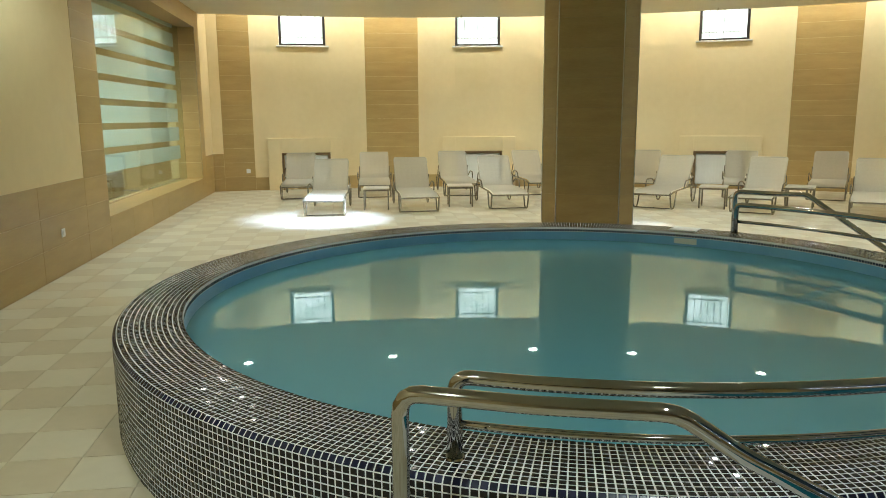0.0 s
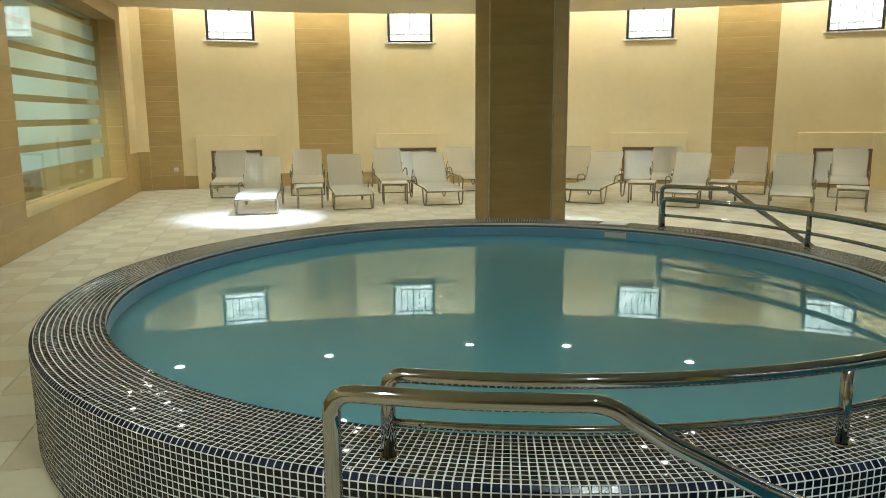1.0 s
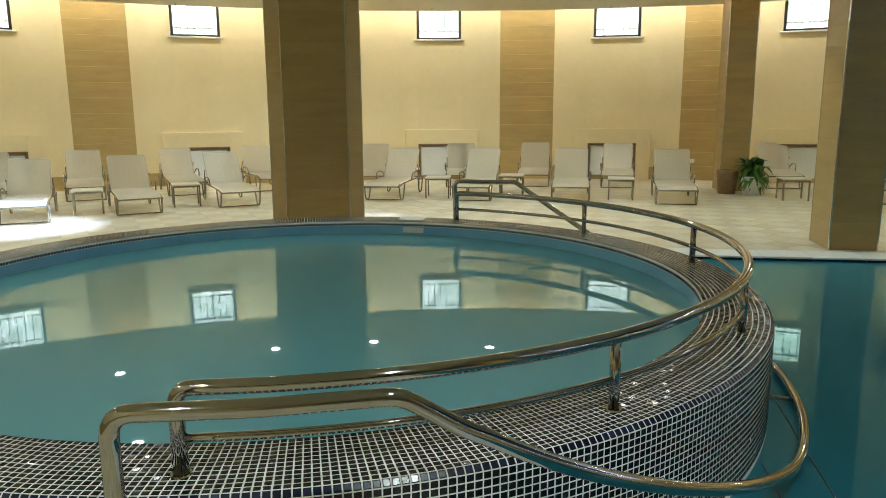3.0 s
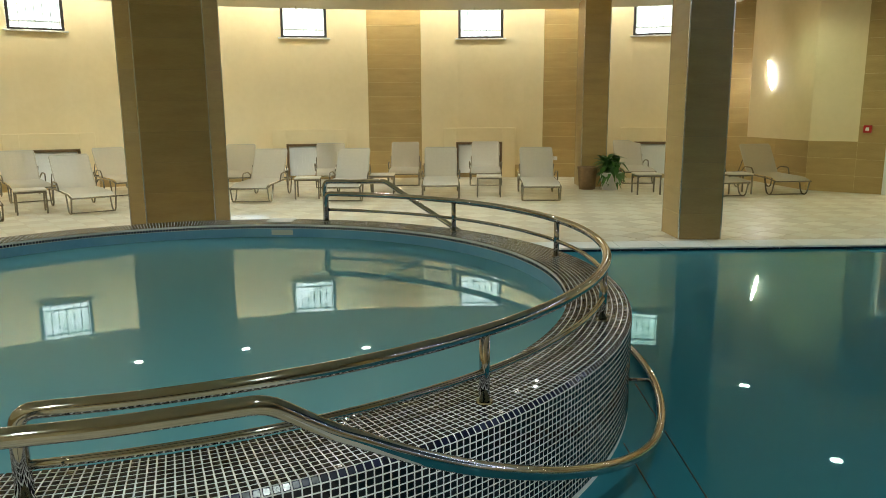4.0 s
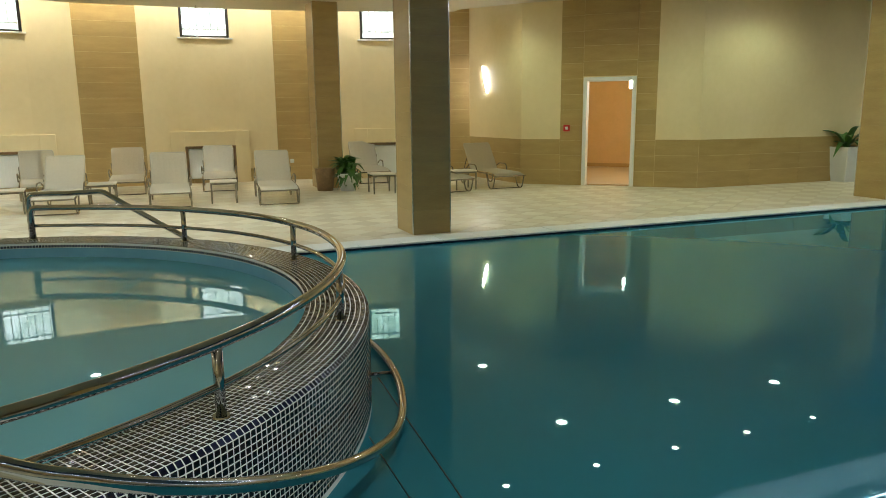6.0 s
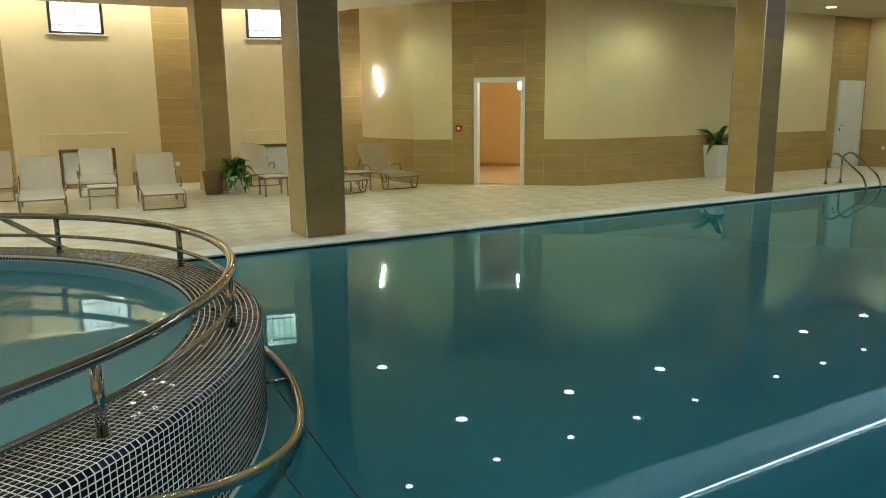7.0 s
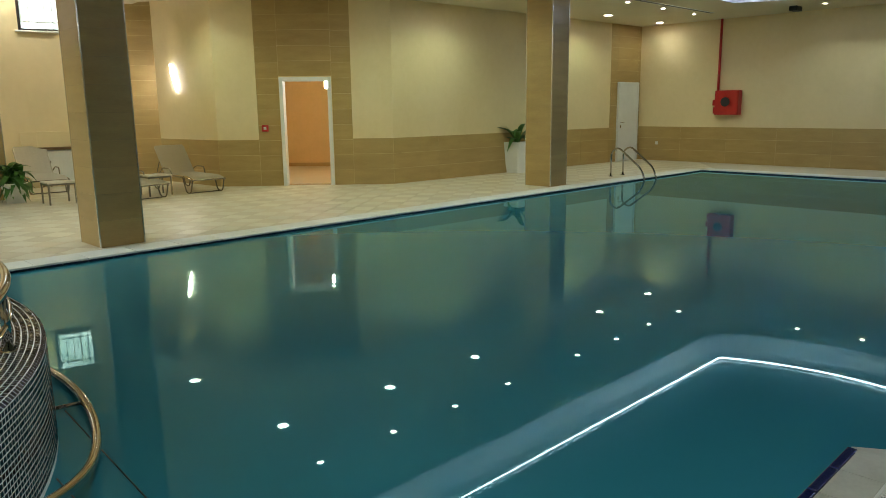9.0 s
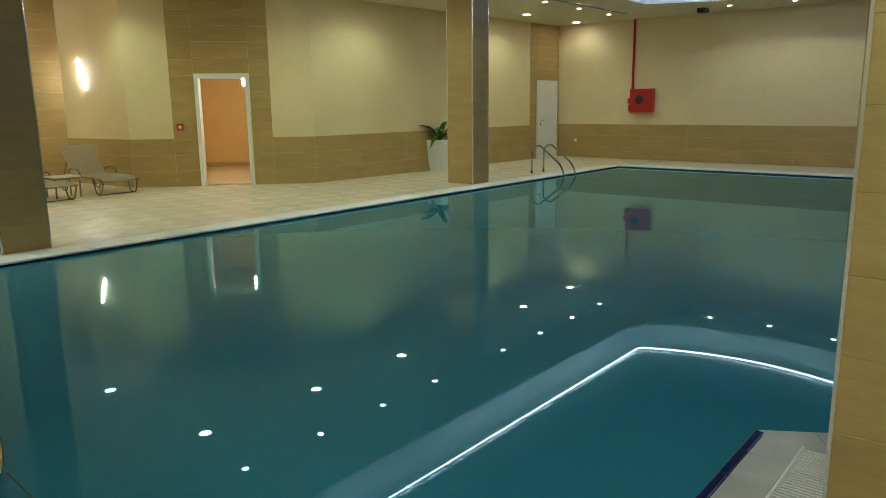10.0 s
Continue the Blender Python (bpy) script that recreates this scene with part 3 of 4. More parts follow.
DOOR0, DOOR1, DOOR_H = 1.30, 2.20, 2.05
wall_slab("wall_panel", N2, door_wall(DOOR0), 0, SLOT_Z, 0.2, M_CREAM, parent=wall_n)
wall_slab("wall_panel", door_wall(DOOR1), N3, 0, SLOT_Z, 0.2, M_CREAM, parent=wall_n)
wall_slab("wall_panel", door_wall(DOOR0), door_wall(DOOR1), DOOR_H, SLOT_Z, 0.2, M_CREAM, parent=wall_n)
plank_wall(wall_n, N2, door_wall(0.80), 0, 0.91, 0.8)
plank_wall(wall_n, door_wall(0.80), door_wall(1.24), 0, 3.56, 0.5)
plank_wall(wall_n, door_wall(1.24), door_wall(2.26), DOOR_H + 0.07, 3.56, 1.0)
plank_wall(wall_n, door_wall(2.26), door_wall(2.64), 0, 3.56, 0.5)
plank_wall(wall_n, door_wall(2.64), N3, 0, 0.91, 0.8)
dr = (CR - N3).normalized()


def long_wall(s):
    return N3 + dr * s


LONG = (CR - N3).length
wall_slab("wall_panel", N3, CR, 0, SLOT_Z, 0.2, M_CREAM, parent=wall_n)
plank_wall(wall_n, N3, long_wall(7.3), 0, 0.91, 1.2)
plank_wall(wall_n, long_wall(7.3), long_wall(7.62), 0, 3.56, 0.5)
plank_wall(wall_n, long_wall(7.62), long_wall(8.56), 2.09, 3.56, 1.0)
plank_wall(wall_n, long_wall(8.565), CR - dr * 0.012, 0, 3.56, 1.3)
wall_e = tagged(empty("wall_east"), "cream end wall over a wood-look tiled dado", "wall", kind="structure")
wall_slab("wall_panel", CR, BACK, 0, SLOT_Z, 0.2, M_CREAM, parent=wall_e)
plank_wall(wall_e, CR, CR - V * 7.5, 0, 0.91, 1.2)
plank_wall(wall_e, CR - V * 7.5, CR - V * 8.05, 0, 3.56, 0.55)
# rear walls out of view, added to close the room
wall_s = tagged(empty("wall_south"), "plain cream wall closing the unseen rear of the room", "wall", kind="structure")
wall_slab("wall_panel", BACK, REAR, 0, SLOT_Z, 0.2, M_CREAM, parent=wall_s)
wall_slab("wall_panel", REAR, LEFT_A, 0, SLOT_Z, 0.2, M_CREAM, parent=wall_s)

# door to the corridor, standing open, with the peach corridor behind
rzd = math.degrees(math.atan2(dn.y, dn.x))
c = door_wall((DOOR0 + DOOR1) / 2)
door_1 = tagged(empty("door_1", c.x, c.y, 0, rzd), "white framed doorway standing open to a peach corridor", "doorway", kind="structure")
for sx in (-1, 1):
    part("door_frame", box((0.075, 0.26, DOOR_H + 0.05), (sx * (DOOR1 - DOOR0 + 0.03) / 2, 0.085, (DOOR_H + 0.05) / 2), bevel=0.008), M_WHITE, door_1)
part("door_frame", box((DOOR1 - DOOR0 - 0.045, 0.256, 0.075), (0, 0.085, DOOR_H + 0.012), bevel=0.008), M_WHITE, door_1)
part("threshold", box((DOOR1 - DOOR0 - 0.05, 0.20, 0.012), (0, 0.1, 0.004)), M_TRIM, door_1)
corridor = tagged(empty("corridor", c.x, c.y, 0, rzd), "peach painted corridor behind the open doorway", "corridor", kind="structure")
part("wall_panel", box((3.1, 0.1, 2.6), (-0.22, 4.85, 1.3), rz=-6), M_PEACH, corridor)
part("wall_panel", box((0.1, 4.7, 2.6), (-1.70, 2.76, 1.3)), M_PEACH, corridor)
part("wall_panel", box((0.1, 4.9, 2.6), (1.25, 2.66, 1.3)), M_PEACH, corridor)
part("baseboard", box((2.9, 0.015, 0.1), (-0.22, 4.785, 0.05), rz=-6), M_WOOD, corridor)
part("floor_panel", box((3.0, 4.9, 0.02), (-0.22, 2.75, -0.004)), M_FLOOR_P[1], corridor)
part("ceiling_panel", box((3.0, 4.7, 0.04), (-0.22, 2.76, 2.62)), M_CEIL, corridor)
q = corridor.matrix_world @ Vector((0.75, 1.9, 2.4))
lamp = bpy.data.lights.new("corridor_lamp", "POINT")
lamp.energy, lamp.color, lamp.shadow_soft_size = 34, (1.0, 0.86, 0.60), 0.12
new("corridor_lamp", lamp).location = q
cl = tagged(empty("wall_lamp", *(corridor.matrix_world @ Vector((0.36, 0.55, 1.98))), rzd), "small white glowing lamp inside the corridor", "lamp")
part("shade", box((0.10, 0.10, 0.17), bevel=0.02), M_SCONCE, cl)

# closed white door at the far corner
c = long_wall(8.09)
rzr = math.degrees(math.atan2(dr.y, dr.x))
door_2 = tagged(empty("door_2", c.x, c.y, 0, rzr), "closed white door in the tiled corner", "door", kind="structure")
part("door_leaf", box((0.82, 0.05, 2.02), (0, -0.02, 1.02), bevel=0.004), M_WHITE, door_2)
for sx in (-1, 1):
    part("door_frame", box((0.06, 0.09, 2.09), (sx * 0.44, -0.02, 1.045), bevel=0.006), M_WHITE, door_2)
part("door_frame", box((0.82, 0.088, 0.06), (0, -0.02, 2.06), bevel=0.006), M_WHITE, door_2)
hd = part("door_handle", tube(rounded([(-0.34, -0.045, 1.03), (-0.34, -0.09, 1.03), (-0.23, -0.09, 1.03)], 0.02), 0.009, 8), M_STEEL, door_2, "steel lever handle")
part("lock_plate", box((0.04, 0.008, 0.09), (-0.34, -0.05, 0.93), bevel=0.003), M_STEEL, door_2)

# ---- ceiling with a stepped coffer over the main pool ----
CU0, CV0, CV1 = 5.3, -0.8, 7.10
SIDE_H, LEDGE_K = 0.44, 0.32


def coffer_rect(k, n=24):
    """Corners of the coffer, set in by k; its end by the far wall bows outwards."""
    v0, v1 = CV0 + 1.4 * k, CV1 - 1.4 * k
    pts = [uv(CU0 + k, v0)]
    for v in np.linspace(v0, v1, n):
        pts.append(uv(16.60 - 2.6 * k - 0.109 * (v - 4.3) ** 2, v))
    pts.append(uv(CU0 + k, v1))
    return [Vector(q) for q in pts]


def ceiling_mesh():
    bm = bmesh.new()
    slot = 0.78
    outer = [LEFT_A, left(S_B - slot - 0.1)] + [arc(a, ARC_R - slot) for a in np.linspace(ARC_START + 0.4, ARC_END - 1.2, 40)] + [N1 + Vector((-0.95, -0.6)), N2, N3, CR, BACK, REAR]
    ov = [bm.verts.new((p.x, p.y, CEIL_Z)) for p in outer]
    iv = [bm.verts.new((p.x, p.y, CEIL_Z)) for p in coffer_rect(0)]
    e = [bm.edges.new((a, b)) for a, b in zip(ov, ov[1:] + ov[:1])] + [bm.edges.new((a, b)) for a, b in zip(iv, iv[1:] + iv[:1])]
    bmesh.ops.triangle_fill(bm, use_beauty=True, edges=e)
    for f in list(bm.faces):
        c2 = f.calc_center_median()
        if inside(Vector((c2.x, c2.y)), coffer_rect(0)):
            bm.faces.remove(f)
    # front lip of the ceiling where it stops short of the curved wall
    rim = ov[1:-5]
    up = [bm.verts.new((v.co.x, v.co.y, CEIL_Z + 0.12)) for v in rim]
    for i in range(len(rim) - 1):
        bm.faces.new((rim[i], rim[i + 1], up[i + 1], up[i]))
    return bm


ceiling = tagged(part("ceiling", ceiling_mesh(), M_CEIL), "smooth cream ceiling with downlights", "ceiling", kind="structure")
tagged(part("roof_slab", prism(ROOM, SLOT_Z + 0.35, SLOT_Z + 0.55), M_CEIL), "upper slab closing the room", "roof slab", kind="structure")
tagged(arc_slab(ARC_START, ARC_END, SLOT_Z, SLOT_Z + 0.05, -1.2, M_CEIL, "light_slot_top", parent=wall_w), "")

coffer = tagged(empty("ceiling_coffer"), "stepped ceiling coffer edged with bluish-white light", "coffer", kind="structure")


def band(k0, z0, k1, z1, mat, name, label=""):
    bm = bmesh.new()
    a = [bm.verts.new((p.x, p.y, z0)) for p in coffer_rect(k0)]
    b = [bm.verts.new((p.x, p.y, z1)) for p in coffer_rect(k1)]
    n = len(a)
    for i in range(n):
        bm.faces.new((a[i], a[(i + 1) % n], b[(i + 1) % n], b[i]))
    return part(name, bm, mat, coffer, label)


TOP = CEIL_Z + SIDE_H
band(0, CEIL_Z, 0, TOP, M_COFFER, "side")
band(0, TOP, LEDGE_K * 0.55, TOP, M_COFFER, "ledge")
band(LEDGE_K * 0.55, TOP, LEDGE_K * 0.55, TOP - 0.02, M_COFFER, "step")
band(LEDGE_K * 0.55, TOP - 0.02, LEDGE_K, TOP - 0.02, M_COFFER, "ledge")
band(LEDGE_K, TOP - 0.02, LEDGE_K, TOP + 0.12, M_COFFER, "upper_side")
part("led_strip", tube([Vector((p.x, p.y, TOP - 0.11)) for p in coffer_rect(LEDGE_K)], 0.012, 8, True), M_LED, coffer, "glowing bluish-white light strip")
bm = bmesh.new()
bm.faces.new([bm.verts.new((p.x, p.y, TOP + 0.115)) for p in coffer_rect(LEDGE_K - 0.04)])
part("glazing", bm, M_ROOFGLASS, coffer, "dark glazed top")

# ---- columns ----


def column(name, corner, wu=0.5, wv=0.6, label="square column clad in wood-look tile with metal corner trims"):
    """A column aligned with the pool; corner is its corner nearest the camera's side (low u, low v)."""
    ob = tagged(empty(name), label, "column", "tiled columns")
    p0 = Vector(corner)
    p = [p0, p0 + U * wu, p0 + U * wu + V * wv, p0 + V * wv]
    ins = 0.005
    ctr = (p[0] + p[2]) / 2
    q = [v + (ctr - v).normalized() * ins * 1.4 for v in p]
    part("core", prism(q, 0, CEIL_Z), M_JOINT, ob)
    for a, b in zip(p, p[1:] + p[:1]):
        d = (b - a).normalized()
        n = Vector((-d.y, d.x)) * ins
        plank_wall(ob, a + n + d * 0.010, b + n - d * 0.010, 0, CEIL_Z, 0.6, 0.297)
    for v in p:
        w = v + (ctr - v).normalized() * 0.006
        part("corner_trim", box((0.014, 0.014, CEIL_Z), (w.x, w.y, CEIL_Z / 2), -23.5), M_TRIM, ob, "bright metal corner trim")
    return ob


column("column", (6.18, 6.46))
column("column", (13.63, 3.18))
column("column", (8.67, 11.88))
column("column", uv(3.108, 0.537 - 0.6))


def octagon_column(x, y, r, turn):
    ob = tagged(empty("octagonal_column"), "broad column with chamfered corners clad in wood-look tile", "column")
    ctr = Vector((x, y))
    f = Vector((math.cos(radians(turn)), math.sin(radians(turn))))
    s, c = Vector((-f.y, f.x)), r * 0.68
    pts = [ctr + f * a + s * b for a, b in ((r, -c), (r, c), (c, r), (-c, r), (-r, c), (-r, -c), (-c, -r), (c, -r))]
    part("core", prism([ctr + (p - ctr) * (1 - 0.0075 / r) for p in pts], 0, CEIL_Z), M_JOINT, ob)
    for a, b in zip(pts, pts[1:] + pts[:1]):
        d = (b - a).normalized()
        n = Vector((-d.y, d.x)) * 0.005
        plank_wall(ob, a + n + d * 0.008, b + n - d * 0.008, 0, CEIL_Z, 0.75, 0.32)
    for p in pts:
        w = ctr + (p - ctr) * (1 - 0.004 / r)
        part("corner_trim", box((0.012, 0.012, CEIL_Z), (w.x, w.y, CEIL_Z / 2), turn), M_TRIM, ob, "bright metal corner trim")
    return ob


octagon_column(0.945, 8.9, 0.525, -95.5)

# ---- downlights ----


def downlight(x, y, r, z=CEIL_Z, watts=0.0, colour=NEUTRAL, angle=125, group="ceiling downlights"):
    ob = tagged(empty("downlight", x, y, z), "round recessed ceiling downlight, switched on", "downlight", group)
    part("ring", tube([(r * math.cos(a), r * math.sin(a), -0.004) for a in np.linspace(0, 2 * math.pi, 24, endpoint=False)], 0.008, 6, True), M_WHITE, ob)
    bm = bmesh.new()
    bmesh.ops.create_circle(bm, cap_ends=True, segments=24, radius=r, matrix=pose(0, 0, -0.006))
    part("lens", bm, M_LAMP, ob, "glowing lens")
    if watts:
        downlight_lamp(x, y, z - 0.014, watts, colour, angle)
    return ob


def eye_scale(p, k):
    return 0.24 + (p[0] - 0.24) * k, -0.07 + (p[1] + 0.07) * k


for p, w in (((11.71, 10.26), 36), ((10.48, 7.24), 32), ((12.79, 6.23), 32), ((15.11, 5.22), 32), ((19.77, 3.23), 26), ((22.2, 2.2), 7)):
    downlight(*eye_scale(p, 0.916), 0.095, watts=w, colour=NEUTRAL, angle=150)
for p in ((9.53, 5.88), (10.96, 5.27), (12.38, 4.65), (13.8, 4.04), (16.04, 3.06), (17.52, 2.42), (19.04, 1.81), (20.53, 1.19), (19.86, -1.71), (19.43, -3.09), (18.65, -4.38), (8.03, 6.5)):
    downlight(*eye_scale(p, 0.916), 0.055, watts=11.5, colour=NEUTRAL)
for p in ((-5.2, 13.51), (-2.39, 14.14), (0.49, 14.83), (2.52, 14.73), (4.76, 13.7), (3.4, 10.6)):
    downlight(0.08 + (p[0] - 0.08) * 0.904, 0.01 + (p[1] - 0.01) * 0.904, 0.085, watts=54, colour=WARM, angle=150)
cove = tagged(empty("cove_light"), "hidden strip lights in the ceiling slot along the curved wall", "cove light")
cuts = np.linspace(ARC_START + 1, ARC_END - 5, 15)
for b0, b1 in zip(cuts, cuts[1:]):
    a, b = arc(b0 + 0.3, ARC_R - 0.55), arc(b1 - 0.3, ARC_R - 0.55)
    part("strip", tube([(a.x, a.y, SLOT_Z - 0.03), (b.x, b.y, SLOT_Z - 0.03)], 0.012, 8), M_LAMP, cove)
    data = bpy.data.lights.new("cove_lamp", "AREA")
    data.shape, data.size, data.size_y, data.energy, data.color = "RECTANGLE", (b - a).length, 0.06, 5.2, WARM
    m = (a + b) / 2
    lo = new("cove_lamp", data)
    lo.matrix_world = pose(m.x, m.y, SLOT_Z - 0.06, 0, 0, -(b0 + b1) / 2)

# adjustable cool spots turned on the deck by the loungers
for (x, y), aim, watts, angle in (((-1.49, 9.88), (-2.85, 10.8, 0), 1750, 36), ((3.1, 9.6), (1.87, 10.55, 0), 420, 16)):
    downlight(x, y, 0.085)
    downlight_lamp(x, y, CEIL_Z - 0.03, watts, COOL, angle, 1.0).matrix_world = look((x, y, CEIL_Z - 0.03), aim)
    downlight_lamp(x, y, CEIL_Z - 0.03, 48, WARM, 130)
# unseen downlights, added to brighten the near deck, kerb and ledge
for x, y, w in ((-3.2, 2.2, 20), (-3.6, 5.7, 54), (-1.6, -0.4, 72), (1.2, 0.15, 92)):
    downlight(x, y, 0.085, watts=w, colour=(0.80, 0.97, 0.90), angle=150)
for x, y, w in ((-4.03, 9.43, 62), (5.4, 8.85, 115)):
    downlight(x, y, 0.085, watts=w, colour=WARM)
speaker = tagged(empty("ceiling_speaker", 10.8, 7.54, CEIL_Z), "round white flush ceiling loudspeaker", "loudspeaker")
part("rim", tube([(0.2 * math.cos(a), 0.2 * math.sin(a), -0.004) for a in np.linspace(0, 2 * math.pi, 32, endpoint=False)], 0.007, 6, True), M_WHITE, speaker)
part("grille", add_cyl(bmesh.new(), 0.195, 0.195, 0.012, (0, 0, -0.006), 32), M_PLASTIC, speaker, "white perforated grille")


def sprinkler(a):
    q = arc(a, ARC_R - 1.15)
    ob = tagged(empty("sprinkler", q.x, q.y, CEIL_Z), "small ceiling sprinkler head", "sprinkler", "sprinklers")
    part("stem", add_cyl(bmesh.new(), 0.012, 0.012, 0.05, (0, 0, -0.025), 10), M_TRIM, ob)
    part("deflector", add_cyl(bmesh.new(), 0.028, 0.028, 0.006, (0, 0, -0.053), 14), M_TRIM, ob)


for a in (-17.4, -5.9, 12.0, 25.0):
    sprinkler(a)

# ---- handrails ----


def ring(angle, r, z):
    a = radians(angle)
    return Vector((POOL_C.x + r * math.cos(a), POOL_C.y + r * math.sin(a), z))


def arc_pts(a0, a1, r, z, n):
    return [ring(a, r, z) for a in np.linspace(a0, a1, n)]


POSTS = [-102.7, -70.6, -43.6, -7.5, 22.3, 52.5]
R_RAIL, RAIL_TOP, RAIL_MID = 2.565, 0.742, 0.592
rail = tagged(empty("handrail", POOL_C.x, POOL_C.y, 0), "polished steel handrail with a lower bar on the round pool kerb", "handrail")
inv = Matrix.Translation((-POOL_C.x, -POOL_C.y, 0))


def rail_part(name, bm, label=""):
    bmesh.ops.transform(bm, matrix=inv, verts=bm.verts)
    return part(name, bm, M_STEEL, rail, label)


run = arc_pts(POSTS[0], POSTS[-1], R_RAIL, RAIL_TOP, 60)
rail_part("top_rail", tube(rounded([ring(POSTS[0], R_RAIL, RIM_Z), run[0] + Vector((0, 0, 0))] + run[2:-2] + [run[-1], ring(POSTS[-1], R_RAIL, RIM_Z)], 0.05, 6), 0.0235, 16), "polished steel top rail")
rail_part("lower_bar", tube(arc_pts(POSTS[0], POSTS[-1], R_RAIL, RAIL_MID, 60), 0.0135, 12))
for a in POSTS[1:-1]:
    rail_part("post", tube([ring(a, R_RAIL, RIM_Z), ring(a, R_RAIL, RAIL_TOP)], 0.019, 14))
for a in POSTS:
    bmf = bmesh.new()
    add_cyl(bmf, 0.032, 0.030, 0.006, ring(a, R_RAIL, RIM_Z + 0.004), 20)
    rail_part("base_flange", bmf)


def stair_rail(a_post, a_kink, fall, name):
    """A thicker rail outside the kerb: a post, a level stretch, then a slope that follows the kerb down."""
    ob = tagged(empty(name, POOL_C.x, POOL_C.y, 0), "polished steel stair rail curving down round the kerb", "handrail")
    r = 2.92
    n = len(fall)
    sign = 1 if fall[0][0] < fall[-1][0] else -1
    kink = fall[1][0]
    dense = np.arange(kink, fall[-1][0], sign * 1.5)
    order = sorted(fall)
    zs = np.interp(dense, [a for a, _ in order], [z for _, z in order])
    pad = np.concatenate([np.full(3, zs[0]), zs, np.full(3, zs[-1])])
    soft = np.convolve(pad, np.ones(7) / 7, "valid")
    soft[:3] = zs[:3]
    rs = np.linspace(r, r - 0.085, len(dense))
    pts = [ring(a_post, r, 0.0), ring(a_post, r, 0.82), ring((a_post + kink) / 2, r, 0.82)] + [ring(a, q, z) for a, q, z in zip(dense, rs, soft)]
    bm = tube(rounded(pts, 0.06, 4), 0.0235, 16)
    bmesh.ops.transform(bm, matrix=inv, verts=bm.verts)
    part("rail", bm, M_STEEL, ob)
    a, z = fall[-3]
    bm = tube([ring(a, R_OUT, z), ring(a, r - 0.07, z)], 0.011, 10)
    bmesh.ops.transform(bm, matrix=inv, verts=bm.verts)
    part("bracket", bm, M_STEEL, ob)
    bm = bmesh.new()
    p = ring(a, R_OUT + 0.006, z)
    add_cyl(bm, 0.035, 0.03, 0.012, p, 18, 0, 90, a)
    bmesh.ops.transform(bm, matrix=inv, verts=bm.verts)
    part("wall_flange", bm, M_STEEL, ob)
    return ob


stair_rail(-103.4, -90, [(-96.5, 0.82), (-90.0, 0.82), (-86.5, 0.70), (-82.0, 0.57), (-75.7, 0.425), (-66.8, 0.26), (-56.5, 0.11), (-48.0, 0.02), (-40.0, 0.0), (-33.0, 0.0), (-25.0, 0.0), (-17.0, 0.0)], "stair_rail")
stair_rail(55.5, 43, [(49, 0.835), (43.0, 0.835), (38.5, 0.70), (33.0, 0.56), (27.0, 0.42), (20.0, 0.28), (13.0, 0.14), (5.0, 0.05), (-3.0, 0.03), (-9.0, 0.03)], "stair_rail")

# pale slab on the kerb for deck seen through a gap; depth plate below
plate = tagged(empty("depth_plate"), "white plate on the blue inner side of the round pool", "plate")
p = ring(61.0, R_IN - 0.006, RIM_Z - 0.075)
part("plate", box((0.20, 0.008, 0.05), bevel=0.002), M_PLASTIC, plate).matrix_world = pose(*p, 0, 0, 61.0 - 90)
cover = tagged(empty("kerb_cover"), "pale slab on the kerb standing for floor seen through a gap", "cover slab")
p = ring(62.5, (R_IN + R_OUT) / 2 + 0.04, RIM_Z + 0.004)
part("slab", box((0.24, 0.22, 0.008), bevel=0.003), M_COPING, cover).matrix_world = pose(*p, 0, 0, 62.5 - 90)

# ---- loungers and tables ----


